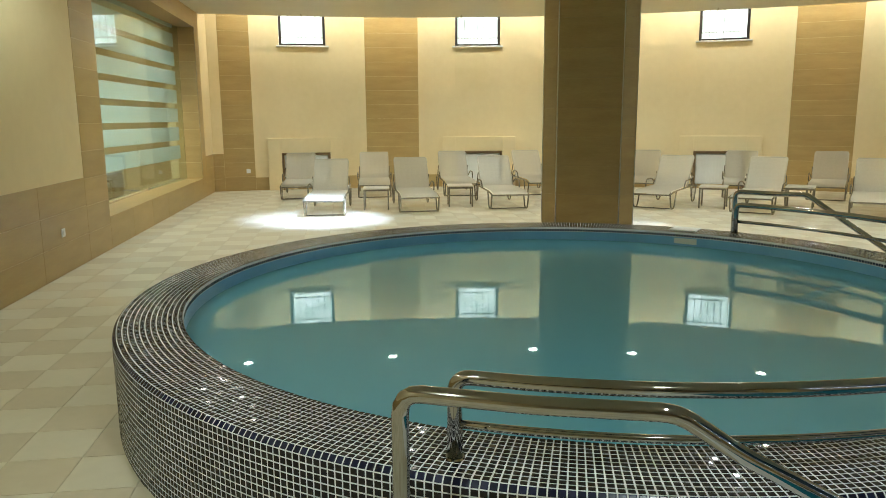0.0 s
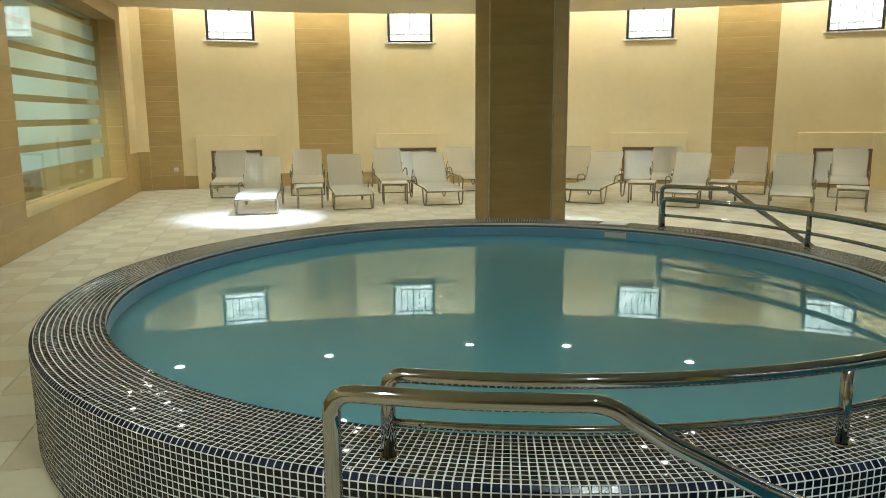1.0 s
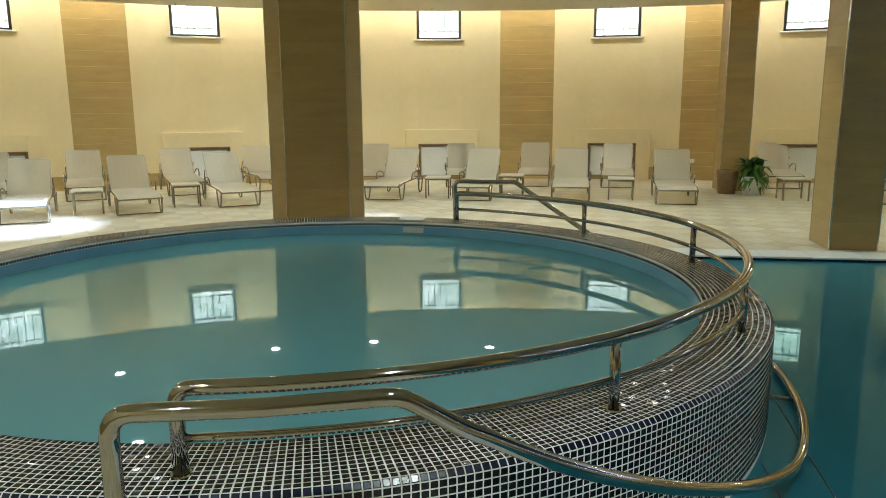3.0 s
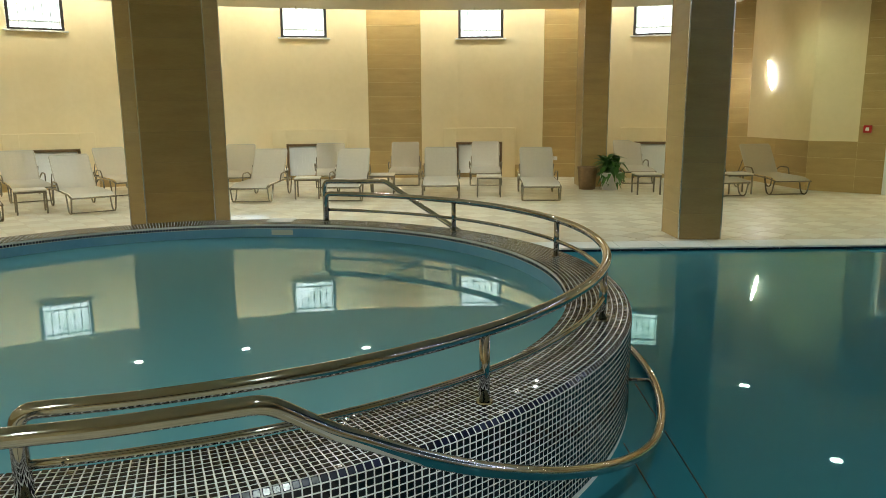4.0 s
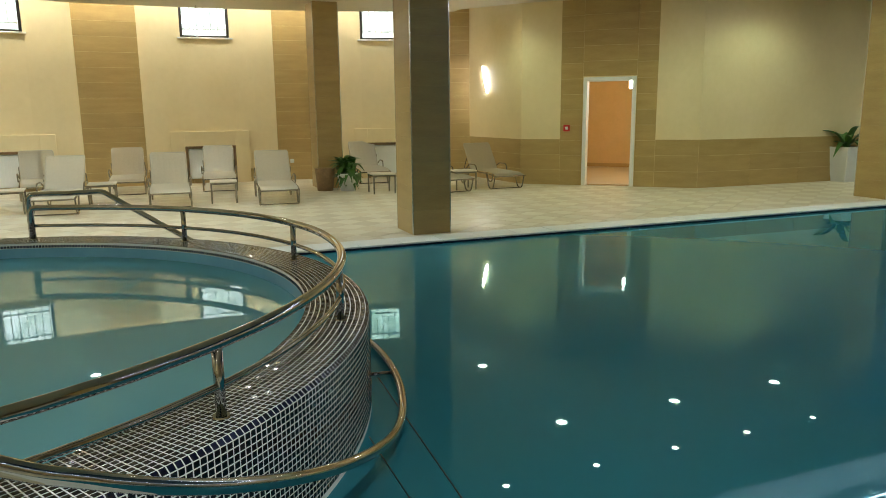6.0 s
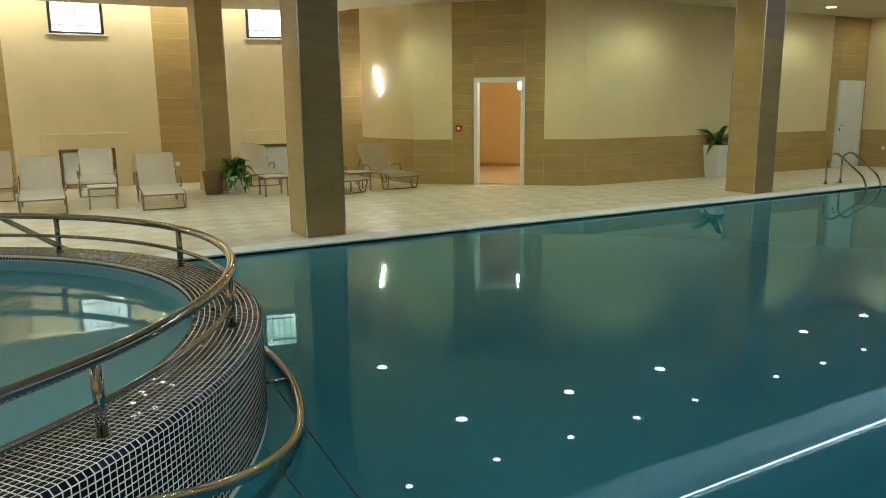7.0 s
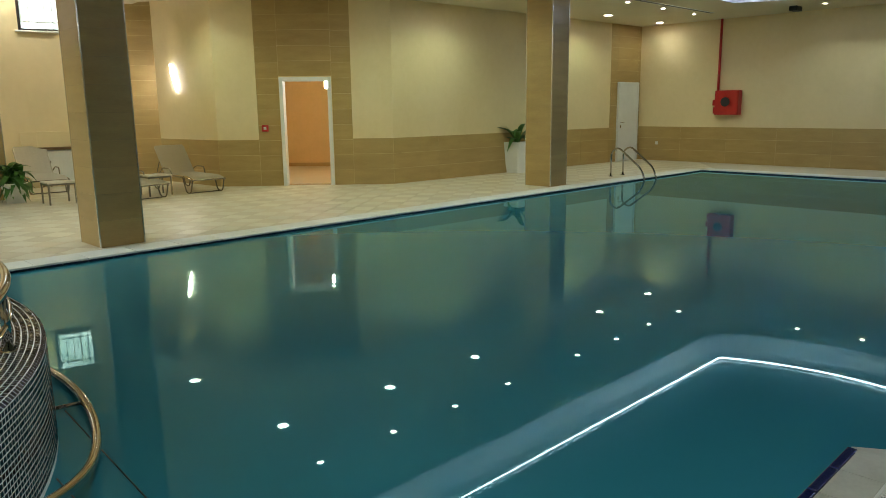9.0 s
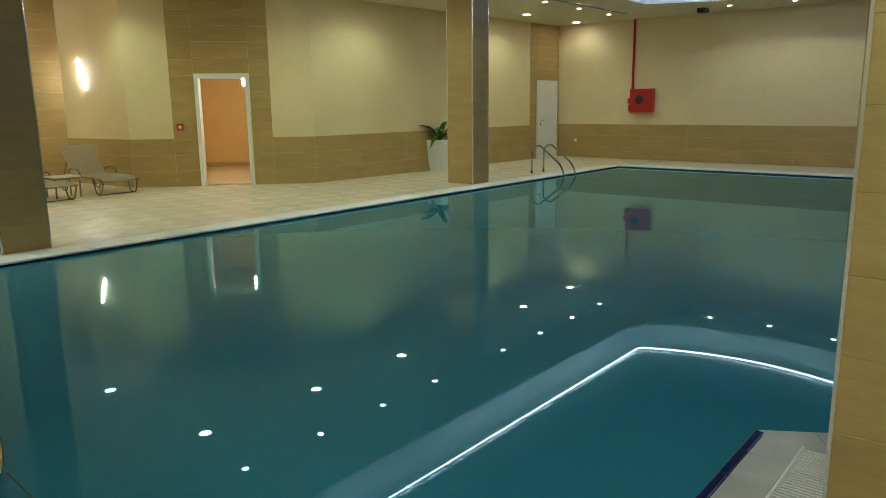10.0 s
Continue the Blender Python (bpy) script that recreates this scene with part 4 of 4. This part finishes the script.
def lounger(x, y, rz):
    """Its origin lies between the front feet; the head is towards +y."""
    ob = tagged(empty("sun_lounger", x, y, 0, rz), "beige mesh sun lounger with raised backrest and bent metal legs", "sun lounger", "sun loungers")
    w = 0.31
    sz = 0.30
    hinge, back_a, back_l = 1.02, 52, 0.66
    for sx in (-1, 1):
        part("side_rail", tube(rounded([(sx * w, -0.14, sz - 0.045), (sx * w, 0.15, sz - 0.01), (sx * w, hinge, sz), (sx * w, 1.62, sz - 0.02)], 0.08), 0.014, 8), M_LFRAME, ob)
        part("leg", tube(rounded([(sx * w, -0.10, sz - 0.04), (sx * w, -0.02, 0.014), (sx * w, 0.16, 0.014), (sx * w, 0.27, sz - 0.01)], 0.09), 0.013, 8), M_LFRAME, ob)
        part("leg", tube(rounded([(sx * w, 1.22, sz), (sx * w, 1.30, 0.014), (sx * w, 1.47, 0.014), (sx * w, 1.58, sz - 0.02)], 0.09), 0.013, 8), M_LFRAME, ob)
        part("armrest", tube(rounded([(sx * (w + 0.02), 0.66, sz), (sx * (w + 0.03), 0.72, sz + 0.13), (sx * (w + 0.03), 1.02, sz + 0.13), (sx * (w + 0.01), 1.2, sz + 0.03)], 0.06), 0.012, 8), M_LFRAME, ob)
    part("cross_bar", tube([(-w, -0.14, sz - 0.045), (w, -0.14, sz - 0.045)], 0.013, 8), M_LFRAME, ob)
    part("cross_bar", tube([(-w, 0.07, 0.014), (w, 0.07, 0.014)], 0.010, 8), M_LFRAME, ob)
    part("cross_bar", tube([(-w, 1.62, sz - 0.02), (w, 1.62, sz - 0.02)], 0.013, 8), M_LFRAME, ob)
    bm = bmesh.new()
    n, m = 14, 6
    grid = []
    for i in range(n + 1):
        yy = -0.15 + (hinge + 0.15) * i / n
        row = []
        for j in range(m + 1):
            xx = (-1 + 2 * j / m) * (w - 0.012)
            sag = -0.022 * (1 - (2 * j / m - 1) ** 2) * math.sin(math.pi * min(1, max(0, i / n)))
            front = -0.055 * max(0, 1 - (yy + 0.15) / 0.3) ** 2
            row.append(bm.verts.new((xx, yy, sz + 0.018 + sag + front)))
        grid.append(row)
    for i in range(n):
        for j in range(m):
            bm.faces.new((grid[i][j], grid[i][j + 1], grid[i + 1][j + 1], grid[i + 1][j])).smooth = True
    bmesh.ops.solidify(bm, geom=bm.faces[:], thickness=0.012)
    for f in bm.faces:
        f.smooth = False
    part("seat", bm, M_FABRIC, ob, "beige mesh fabric seat")
    ca, sa = math.cos(radians(back_a)), math.sin(radians(back_a))
    top = Vector((0, hinge + back_l * ca, sz + back_l * sa))
    part("backrest_frame", tube(rounded([(-w + 0.02, hinge, sz), (-w + 0.02, top.y, top.z), (w - 0.02, top.y, top.z), (w - 0.02, hinge, sz)], 0.05), 0.011, 8), M_FABRIC, ob, "fabric sleeve round the frame")
    bm = bmesh.new()
    grid = []
    for i in range(9):
        s = back_l * i / 8
        row = []
        for j in range(m + 1):
            xx = (-1 + 2 * j / m) * (w - 0.03)
            sag = 0.025 * (1 - (2 * j / m - 1) ** 2) * math.sin(math.pi * i / 8)
            row.append(bm.verts.new((xx, hinge + s * ca + sag * sa, sz + 0.012 + s * sa - sag * ca)))
        grid.append(row)
    for i in range(8):
        for j in range(m):
            bm.faces.new((grid[i][j], grid[i][j + 1], grid[i + 1][j + 1], grid[i + 1][j])).smooth = True
    bmesh.ops.solidify(bm, geom=bm.faces[:], thickness=0.012)
    for f in bm.faces:
        f.smooth = False
    part("backrest", bm, M_FABRIC, ob, "beige mesh fabric backrest")
    part("strut", tube([(-w, 1.36, sz), (-w, hinge + 0.3 * ca, sz + 0.3 * sa)], 0.009, 6), M_LFRAME, ob)
    part("strut", tube([(w, 1.36, sz), (w, hinge + 0.3 * ca, sz + 0.3 * sa)], 0.009, 6), M_LFRAME, ob)
    return ob


first = lounger(-2.90, 11.15, 9)
for x, y, rz in ((-1.47, 11.7, 14), (-0.02, 12.2, 13), (2.36, 12.35, -27), (3.76, 11.75, -27), (5.32, 11.2, -25), (6.72, 10.25, -28), (10.98, 8.97, -23), (9.85, 9.25, -16), (10.0, 11.75, -28),
                 (-4.04, 13.5, 13), (-2.62, 13.85, 11), (-0.98, 14.2, 12), (0.62, 14.5, 14), (2.45, 14.5, -16), (4.25, 14.0, -16), (5.63, 13.65, -24), (7.1, 12.9, -28)):
    copy_thing(first, pose(x, y, 0, 0, 0, rz))


def side_table(x, y, rz):
    ob = tagged(empty("side_table", x, y, 0, rz), "low square side table with a metal frame", "side table", "side tables")
    s, h = 0.44, 0.37
    part("tabletop", box((s, s, 0.022), (0, 0, h - 0.011), bevel=0.006), M_TABLETOP, ob, "beige table top")
    for sx in (-1, 1):
        for sy in (-1, 1):
            part("leg", box((0.026, 0.026, h - 0.022), (sx * (s / 2 - 0.02), sy * (s / 2 - 0.02), (h - 0.022) / 2), bevel=0.004), M_LFRAME, ob)
    for sx in (-1, 1):
        part("apron", box((0.018, s - 0.066, 0.03), (sx * (s / 2 - 0.02), 0, h - 0.038)), M_LFRAME, ob)
        part("apron", box((s - 0.066, 0.018, 0.03), (0, sx * (s / 2 - 0.02), h - 0.038)), M_LFRAME, ob)
    return ob


tab = side_table(-2.27, 12.2, 10)
for x, y, rz in ((-0.88, 12.7, 8), (3.4, 12.6, -20), (4.8, 12.6, -24), (4.7, 14.5, -20), (3.3, 14.6, -14), (6.33, 11.35, -28), (9.0, 10.35, -25), (10.45, 9.65, -25)):
    copy_thing(tab, pose(x, y, 0, 0, 0, rz))

# ---- plants ----


def leaf(bm, base, heading, length, width, rise, droop, seg=6):
    """One blade that rises from its base, then bends over and tapers to a point."""
    d = Vector((math.cos(heading), math.sin(heading), 0))
    side = Vector((-d.y, d.x, 0))
    prev = None
    for i in range(seg + 1):
        t = i / seg
        p = base + d * (length * t * (0.35 + 0.65 * t)) + Vector((0, 0, rise * t - droop * t * t))
        wv = width * math.sin(math.pi * min(0.98, 0.10 + 0.9 * t)) * 0.5
        fold = Vector((0, 0, wv * 0.35))
        cur = (bm.verts.new(p - side * wv + fold), bm.verts.new(p), bm.verts.new(p + side * wv + fold))
        if prev:
            bm.faces.new((prev[0], prev[1], cur[1], cur[0])).smooth = True
            bm.faces.new((prev[1], prev[2], cur[2], cur[1])).smooth = True
        prev = cur


def turned(profile, seg=28):
    bm = lathe(profile, seg)
    return bm


bushy = tagged(empty("potted_plant", 8.86, 11.2, 0), "bushy dark green plant in a pale round pot", "potted plant")
part("pot", turned([(0.0, 0.0), (0.14, 0.0), (0.20, 0.30), (0.215, 0.33), (0.19, 0.335), (0.175, 0.29), (0.0, 0.28)]), M_WHITE, bushy, "pale grey pot")
rng = random.Random(5)
for k in range(170):
    bm = bmesh.new()
    a = rng.uniform(0, 2 * math.pi)
    up = rng.uniform(0.0, 1.0)
    leaf(bm, Vector((rng.uniform(-0.12, 0.12), rng.uniform(-0.12, 0.12), 0.29 + 0.16 * up)), a, rng.uniform(0.14, 0.31), rng.uniform(0.08, 0.13), 0.12 + 0.34 * up, rng.uniform(0.20, 0.46))
    part("leaf", bm, M_LEAF, bushy)
basket = tagged(empty("planter", 8.55, 11.5, 0), "brown round planter beside the column", "planter")
part("pot", turned([(0.0, 0.0), (0.15, 0.0), (0.19, 0.40), (0.20, 0.43), (0.17, 0.43), (0.16, 0.38), (0.0, 0.37)]), M_BASKET, basket, "brown pot")
part("soil", add_cyl(bmesh.new(), 0.16, 0.16, 0.02, (0, 0, 0.378)), M_SOIL, basket)

tall = tagged(empty("tall_potted_plant", 16.42, 4.64, 0, -23.5), "broad-leaved plant in a tall white square planter", "potted plant")
bm = bmesh.new()
vs = []
for z, h in ((0.0, 0.17), (0.70, 0.255), (0.70, 0.225), (0.62, 0.215)):
    vs.append([bm.verts.new((sx * h, sy * h, z)) for sx, sy in ((-1, -1), (1, -1), (1, 1), (-1, 1))])
bm.faces.new(vs[0][::-1])
for a, b in zip(vs, vs[1:]):
    for i in range(4):
        bm.faces.new((a[i], a[(i + 1) % 4], b[(i + 1) % 4], b[i]))
bmesh.ops.bevel(bm, geom=[e for e in bm.edges if abs(e.verts[0].co.z - e.verts[1].co.z) > 0.3], offset=0.015, segments=2, affect="EDGES")
part("pot", bm, M_WHITE, tall, "tapered white planter")
part("soil", box((0.42, 0.42, 0.02), (0, 0, 0.628)), M_SOIL, tall)
for k in range(15):
    bm = bmesh.new()
    a = k * 2.4 + rng.uniform(-0.3, 0.3)
    ln = rng.uniform(0.42, 0.72)
    leaf(bm, Vector((0.03 * math.cos(a), 0.03 * math.sin(a), 0.63)), a, ln, rng.uniform(0.12, 0.18), rng.uniform(0.70, 1.15), rng.uniform(0.55, 0.98), 8)
    part("leaf", bm, M_LEAF, tall)
for k in range(7):
    a = k * 0.9
    part("stem", tube([(0.02 * math.cos(a), 0.02 * math.sin(a), 0.62), (0.05 * math.cos(a), 0.05 * math.sin(a), 0.78), (0.10 * math.cos(a), 0.10 * math.sin(a), 0.93)], 0.008, 6), M_LEAF, tall)

# ---- pool ladder ----
lx, ly = uv(13.95, 7.91)
ladder = tagged(empty("pool_ladder", lx, ly, 0, -23.5), "steel pool ladder with two curved handrails", "pool ladder")
for sx in (-0.24, 0.24):
    part("handrail", tube(rounded([(sx, 0.72, 0.0), (sx, 0.72, 0.52), (sx, 0.55, 0.62), (sx, 0.0, 0.20), (sx, -0.10, -0.05), (sx, -0.10, -1.0)], 0.16, 7), 0.02, 12), M_STEEL, ladder)
    part("base_flange", add_cyl(bmesh.new(), 0.045, 0.04, 0.012, (sx, 0.72, 0.006)), M_STEEL, ladder)
for z in (-0.25, -0.5, -0.75):
    part("step", box((0.46, 0.08, 0.025), (0, -0.10, z), bevel=0.005), M_STEEL, ladder)

# ---- wall fittings ----
rze = math.degrees(math.atan2(-V.y, -V.x))
p = CR - V * 2.55
hyd = tagged(empty("hydrant_cabinet", p.x, p.y, 0, rze), "red fire hose cabinet on the cream wall", "fire cabinet")
part("cabinet", box((0.60, 0.22, 0.60), (0, -0.112, 1.52), bevel=0.012), M_RED, hyd)
part("door", box((0.55, 0.012, 0.55), (0, -0.228, 1.52), bevel=0.004), M_RED, hyd)
bm = bmesh.new()
add_cyl(bm, 0.115, 0.115, 0.012, (-0.02, -0.240, 1.54), 28, 90)
part("window", bm, M_BLACK, hyd, "round dark window")
part("alarm_button", box((0.11, 0.10, 0.14), (-0.36, -0.05, 1.52), bevel=0.01), M_RED, hyd, "small red call point")
part("valve", add_cyl(bmesh.new(), 0.05, 0.05, 0.16, (-0.36, -0.05, 1.33)), M_RED, hyd)
p = CR - V * 2.25
pipe = tagged(empty("sprinkler_pipe", p.x, p.y, 0, rze), "red painted pipe rising to the ceiling", "pipe")
part("pipe", tube([(0, -0.06, 1.60), (0, -0.06, CEIL_Z)], 0.032, 12), M_RED, pipe)
for z in (2.2, 3.1):
    part("clamp", tube([(0.04 * math.cos(a), -0.06 + 0.04 * math.sin(a), z) for a in np.linspace(0, 2 * math.pi, 14, endpoint=False)], 0.007, 6, True), M_STEEL, pipe)

p = door_wall(0.94)
al = tagged(empty("fire_alarm_box", p.x, p.y, 1.13, rzd), "small red fire alarm call point", "call point")
part("case", box((0.13, 0.05, 0.13), (0, -0.038, 0), bevel=0.012), M_RED, al)
part("button", box((0.055, 0.008, 0.055), (0, -0.065, 0), bevel=0.004), M_PLASTIC, al, "white press panel")

d12 = (N2 - N1).normalized()
p = N1 + d12 * 0.74
sc = tagged(empty("wall_sconce", p.x, p.y, 2.15, math.degrees(math.atan2(d12.y, d12.x))), "slim glowing wall lamp", "wall lamp")
bm = bmesh.new()
bmesh.ops.create_uvsphere(bm, u_segments=16, v_segments=16, radius=1.0, matrix=pose(0, -0.02, 0, 0, -20, 0) @ Matrix.Diagonal((0.026, 0.026, 0.30, 1)))
smooth(part("shade", bm, M_SCONCE, sc))


def socket(x, y, z, rz):
    ob = tagged(empty("wall_socket", x, y, z, rz), "small white wall socket", "socket", "wall sockets")
    part("plate", box((0.085, 0.012, 0.085), (0, -0.018, 0), bevel=0.006), M_PLASTIC, ob)
    part("insert", add_cyl(bmesh.new(), 0.024, 0.024, 0.008, (0, -0.026, 0), 16, 90), M_PLASTIC, ob)


for s, z in ((1.55, 0.42),):
    p = left(s)
    socket(p.x, p.y, z, rzl)
for a in (-21.5, -9.9, 31.3):
    p = arc(a)
    socket(p.x, p.y, 0.42, -a)
p = CR - V * 0.58
socket(p.x, p.y, 0.47, rze)

# ---- ceiling fittings ----


def slot_vent(a, b, width=0.05):
    a, b = Vector(a), Vector(b)
    d = b - a
    m = (a + b) / 2
    ob = tagged(empty("slot_vent", m.x, m.y, CEIL_Z, math.degrees(math.atan2(d.y, d.x))), "long dark slot vent in the ceiling", "ceiling vent", "slot vents")
    part("slot", box((d.length, width, 0.012), (0, 0, -0.004)), M_BLACK, ob, "dark slot")
    for s in (-1, 1):
        part("edge", box((d.length, 0.008, 0.016), (0, s * (width / 2 + 0.004), -0.004)), M_COFFER, ob)


slot_vent(uv(8.6, 8.15), uv(17.0, 8.15), 0.09)
slot_vent(eye_scale((8.9, 9.79), 0.916), eye_scale((5.6, 3.4), 0.916), 0.05)
slot_vent(eye_scale((7.41, 8.51), 0.916), eye_scale((5.2, 4.2), 0.916), 0.05)
for a0, a1 in ((-19, -1), (8.5, 19)):
    cuts = np.linspace(a0, a1, 4)
    for b0, b1 in zip(cuts, cuts[1:]):
        slot_vent(arc(b0, 13.35), arc(b1, 13.35), 0.05)


def ring_vent(x, y, r):
    ob = tagged(empty("round_vent", x, y, CEIL_Z), "round pale ceiling vent with ringed louvres", "ceiling vent", "round vents")
    for k in (1.0, 0.72, 0.44):
        part("ring", tube([(r * k * math.cos(a), r * k * math.sin(a), -0.008) for a in np.linspace(0, 2 * math.pi, 28, endpoint=False)], 0.014, 6, True), M_WHITE, ob)
    part("hub", add_cyl(bmesh.new(), 0.04, 0.04, 0.02, (0, 0, -0.01)), M_WHITE, ob)


ring_vent(*eye_scale((11.64, 8.19), 0.916), 0.2)
ring_vent(0.08 + 1.51 * 0.904, 15.4, 0.22)
# plain unlit box for the dome camera on the ceiling
x, y = eye_scale((20.17, -1.12), 0.916)
dome = tagged(empty("ceiling_projector", x, y, CEIL_Z), "small black box standing for a ceiling dome camera", "ceiling fitting")
part("body", box((0.32, 0.18, 0.10), (0, 0, -0.05), -23.5, 0.02), M_BLACK, dome)

# ---- tiles of kerb, floor and walls, laid last ----


SETTLE = random.Random(5)


def tile_block(verts, faces, c, ax, ay, az, w, h, lift, tilt=0.0):
    """Adds one small tile, centred at c on its bed, to the lists."""
    k = len(verts)
    e = 0.0022
    tx, ty = SETTLE.uniform(-tilt, tilt), SETTLE.uniform(-tilt, tilt)
    for s, up in ((0.0, 0.0), (e, lift)):
        for sx, sy in ((-1, -1), (1, -1), (1, 1), (-1, 1)):
            verts.append(c + ax * (sx * (w / 2 - s)) + ay * (sy * (h / 2 - s)) + az * (up + (sx * tx + sy * ty if up else 0)))
    faces.append((k + 4, k + 5, k + 6, k + 7))
    faces.extend([(k + j, k + (j + 1) % 4, k + 4 + (j + 1) % 4, k + 4 + j) for j in range(4)])


def kerb_tiles():
    """The mosaic of the round kerb: top rings, an eased navy edge row, the outer side and one row inside."""
    pitch, gap, nose = 0.0262, 0.0048, 0.020
    Z = Vector((0, 0, 1))
    n = round(2 * math.pi * (R_OUT - 0.15) / pitch)
    spokes = [(2 * math.pi * i / n, Vector((math.cos(2 * math.pi * i / n), math.sin(2 * math.pi * i / n), 0)), Vector((-math.sin(2 * math.pi * i / n), math.cos(2 * math.pi * i / n), 0))) for i in range(n)]
    singles = []
    verts, faces = [], []
    rows = 12
    ring = (R_OUT - nose - R_IN) / rows
    for k in range(rows):
        r = R_IN + ring * (k + 0.5)
        for a, rad, tan in spokes:
            c = rad * r + Z * (RIM_Z - G)
            if k >= 4 and 258 < math.degrees(a) % 360 < 273.4:
                singles.append((c, a))
            else:
                tile_block(verts, faces, c, tan, rad, Z, 2 * math.pi * r / n - gap, ring - gap, G + 0.0006, 0.0004)
    for k in range(18):
        z = RIM_Z - nose - 0.0262 * (k + 0.5)
        for a, rad, tan in spokes:
            tile_block(verts, faces, rad * (R_OUT - G) + Z * z, tan, Z, rad, 2 * math.pi * R_OUT / n - gap, 0.0262 - gap, G + 0.0006, 0.0004)
    me = mesh_from("mosaic", verts, faces)
    tagged(obj("mosaic", me, M_MOSAIC, round_pool), "dark glossy mosaic tiles", kind="stuff")
    verts, faces = [], []
    for a, rad, tan in spokes:
        out = (rad + Z).normalized()
        tile_block(verts, faces, rad * (R_OUT - nose / 2) + Z * (RIM_Z - nose / 2), tan, (Z - rad).normalized(), out, 2 * math.pi * R_OUT / n - gap, nose * 1.35 - gap * 0.7, 0.0012, 0.0002)
        tile_block(verts, faces, rad * R_IN + Z * (RIM_Z - 0.028), tan, Z, -rad, 2 * math.pi * R_IN / n - gap, 0.0262 - gap, 0.0022, 0.0004)
    me = mesh_from("edge_mosaic", verts, faces)
    tagged(obj("edge_mosaic", me, M_MOSAIC_E, round_pool), "navy glossy mosaic edge tiles", kind="stuff")
    v1, f1 = [], []
    tile_block(v1, f1, Vector((0, 0, 0)), Vector((1, 0, 0)), Vector((0, 1, 0)), Z, pitch - gap, ring - gap, G + 0.0005)
    tm = mesh_from("tile", v1, f1)
    for c, a in singles[:300]:
        t = obj("tile", tm, M_MOSAIC_P, round_pool)
        t.matrix_local = Matrix.Translation(c) @ pose(0, 0, 0, SETTLE.uniform(-1, 1), SETTLE.uniform(-1, 1), math.degrees(a) - 90)


kerb_tiles()


def floor_tiles():
    """A checkerboard of cream and beige tiles, squared to the glazed side wall."""
    size, gap = 0.32, 0.002
    Z = Vector((0, 0, 1))
    q, across = DV.copy(), Vector((DV.y, -DV.x))
    batches = [([], []), ([], [])]
    singles = []
    turn = math.degrees(math.atan2(across.y, across.x))
    for i in range(-4, 96):
        for j in range(-30, 44):
            c = S0 + across * ((i + 0.5) * size) + q * (j * size)
            if not inside(c, WIDE) or (c - POOL_C).length < R_OUT - 0.1:
                continue
            if any(inside(c + across * (a * size) + q * (b * size), POOL) for a in (-0.5, 0.5) for b in (-0.5, 0.5)):
                continue
            tone = (i + j) % 2
            if -6.5 < c.x < -1.0 and -0.5 < c.y < 9.0 and len(singles) < 300:
                singles.append((c, tone))
            else:
                tile_block(*batches[tone], c.to_3d() + Z * -0.012, across.to_3d(), q.to_3d(), Z, size - gap, size - gap, 0.012)
    for k, (verts, faces) in enumerate(batches):
        me = mesh_from("floor_tiles", verts, faces)
        tagged(obj("floor_tiles", me, M_FLOORS[k], floor), ("cream", "beige")[k] + " floor tiles", kind="stuff")
    meshes = []
    for k in range(2):
        v1, f1 = [], []
        tile_block(v1, f1, Vector((0, 0, 0)), Vector((1, 0, 0)), Vector((0, 1, 0)), Z, size - gap, size - gap, 0.012)
        meshes.append(mesh_from("tile", v1, f1))
    for c, tone in singles:
        obj("tile", meshes[tone], M_FLOOR_P[tone], floor).matrix_world = pose(c.x, c.y, -0.012, 0, 0, turn)


floor_tiles()
lay_planks()
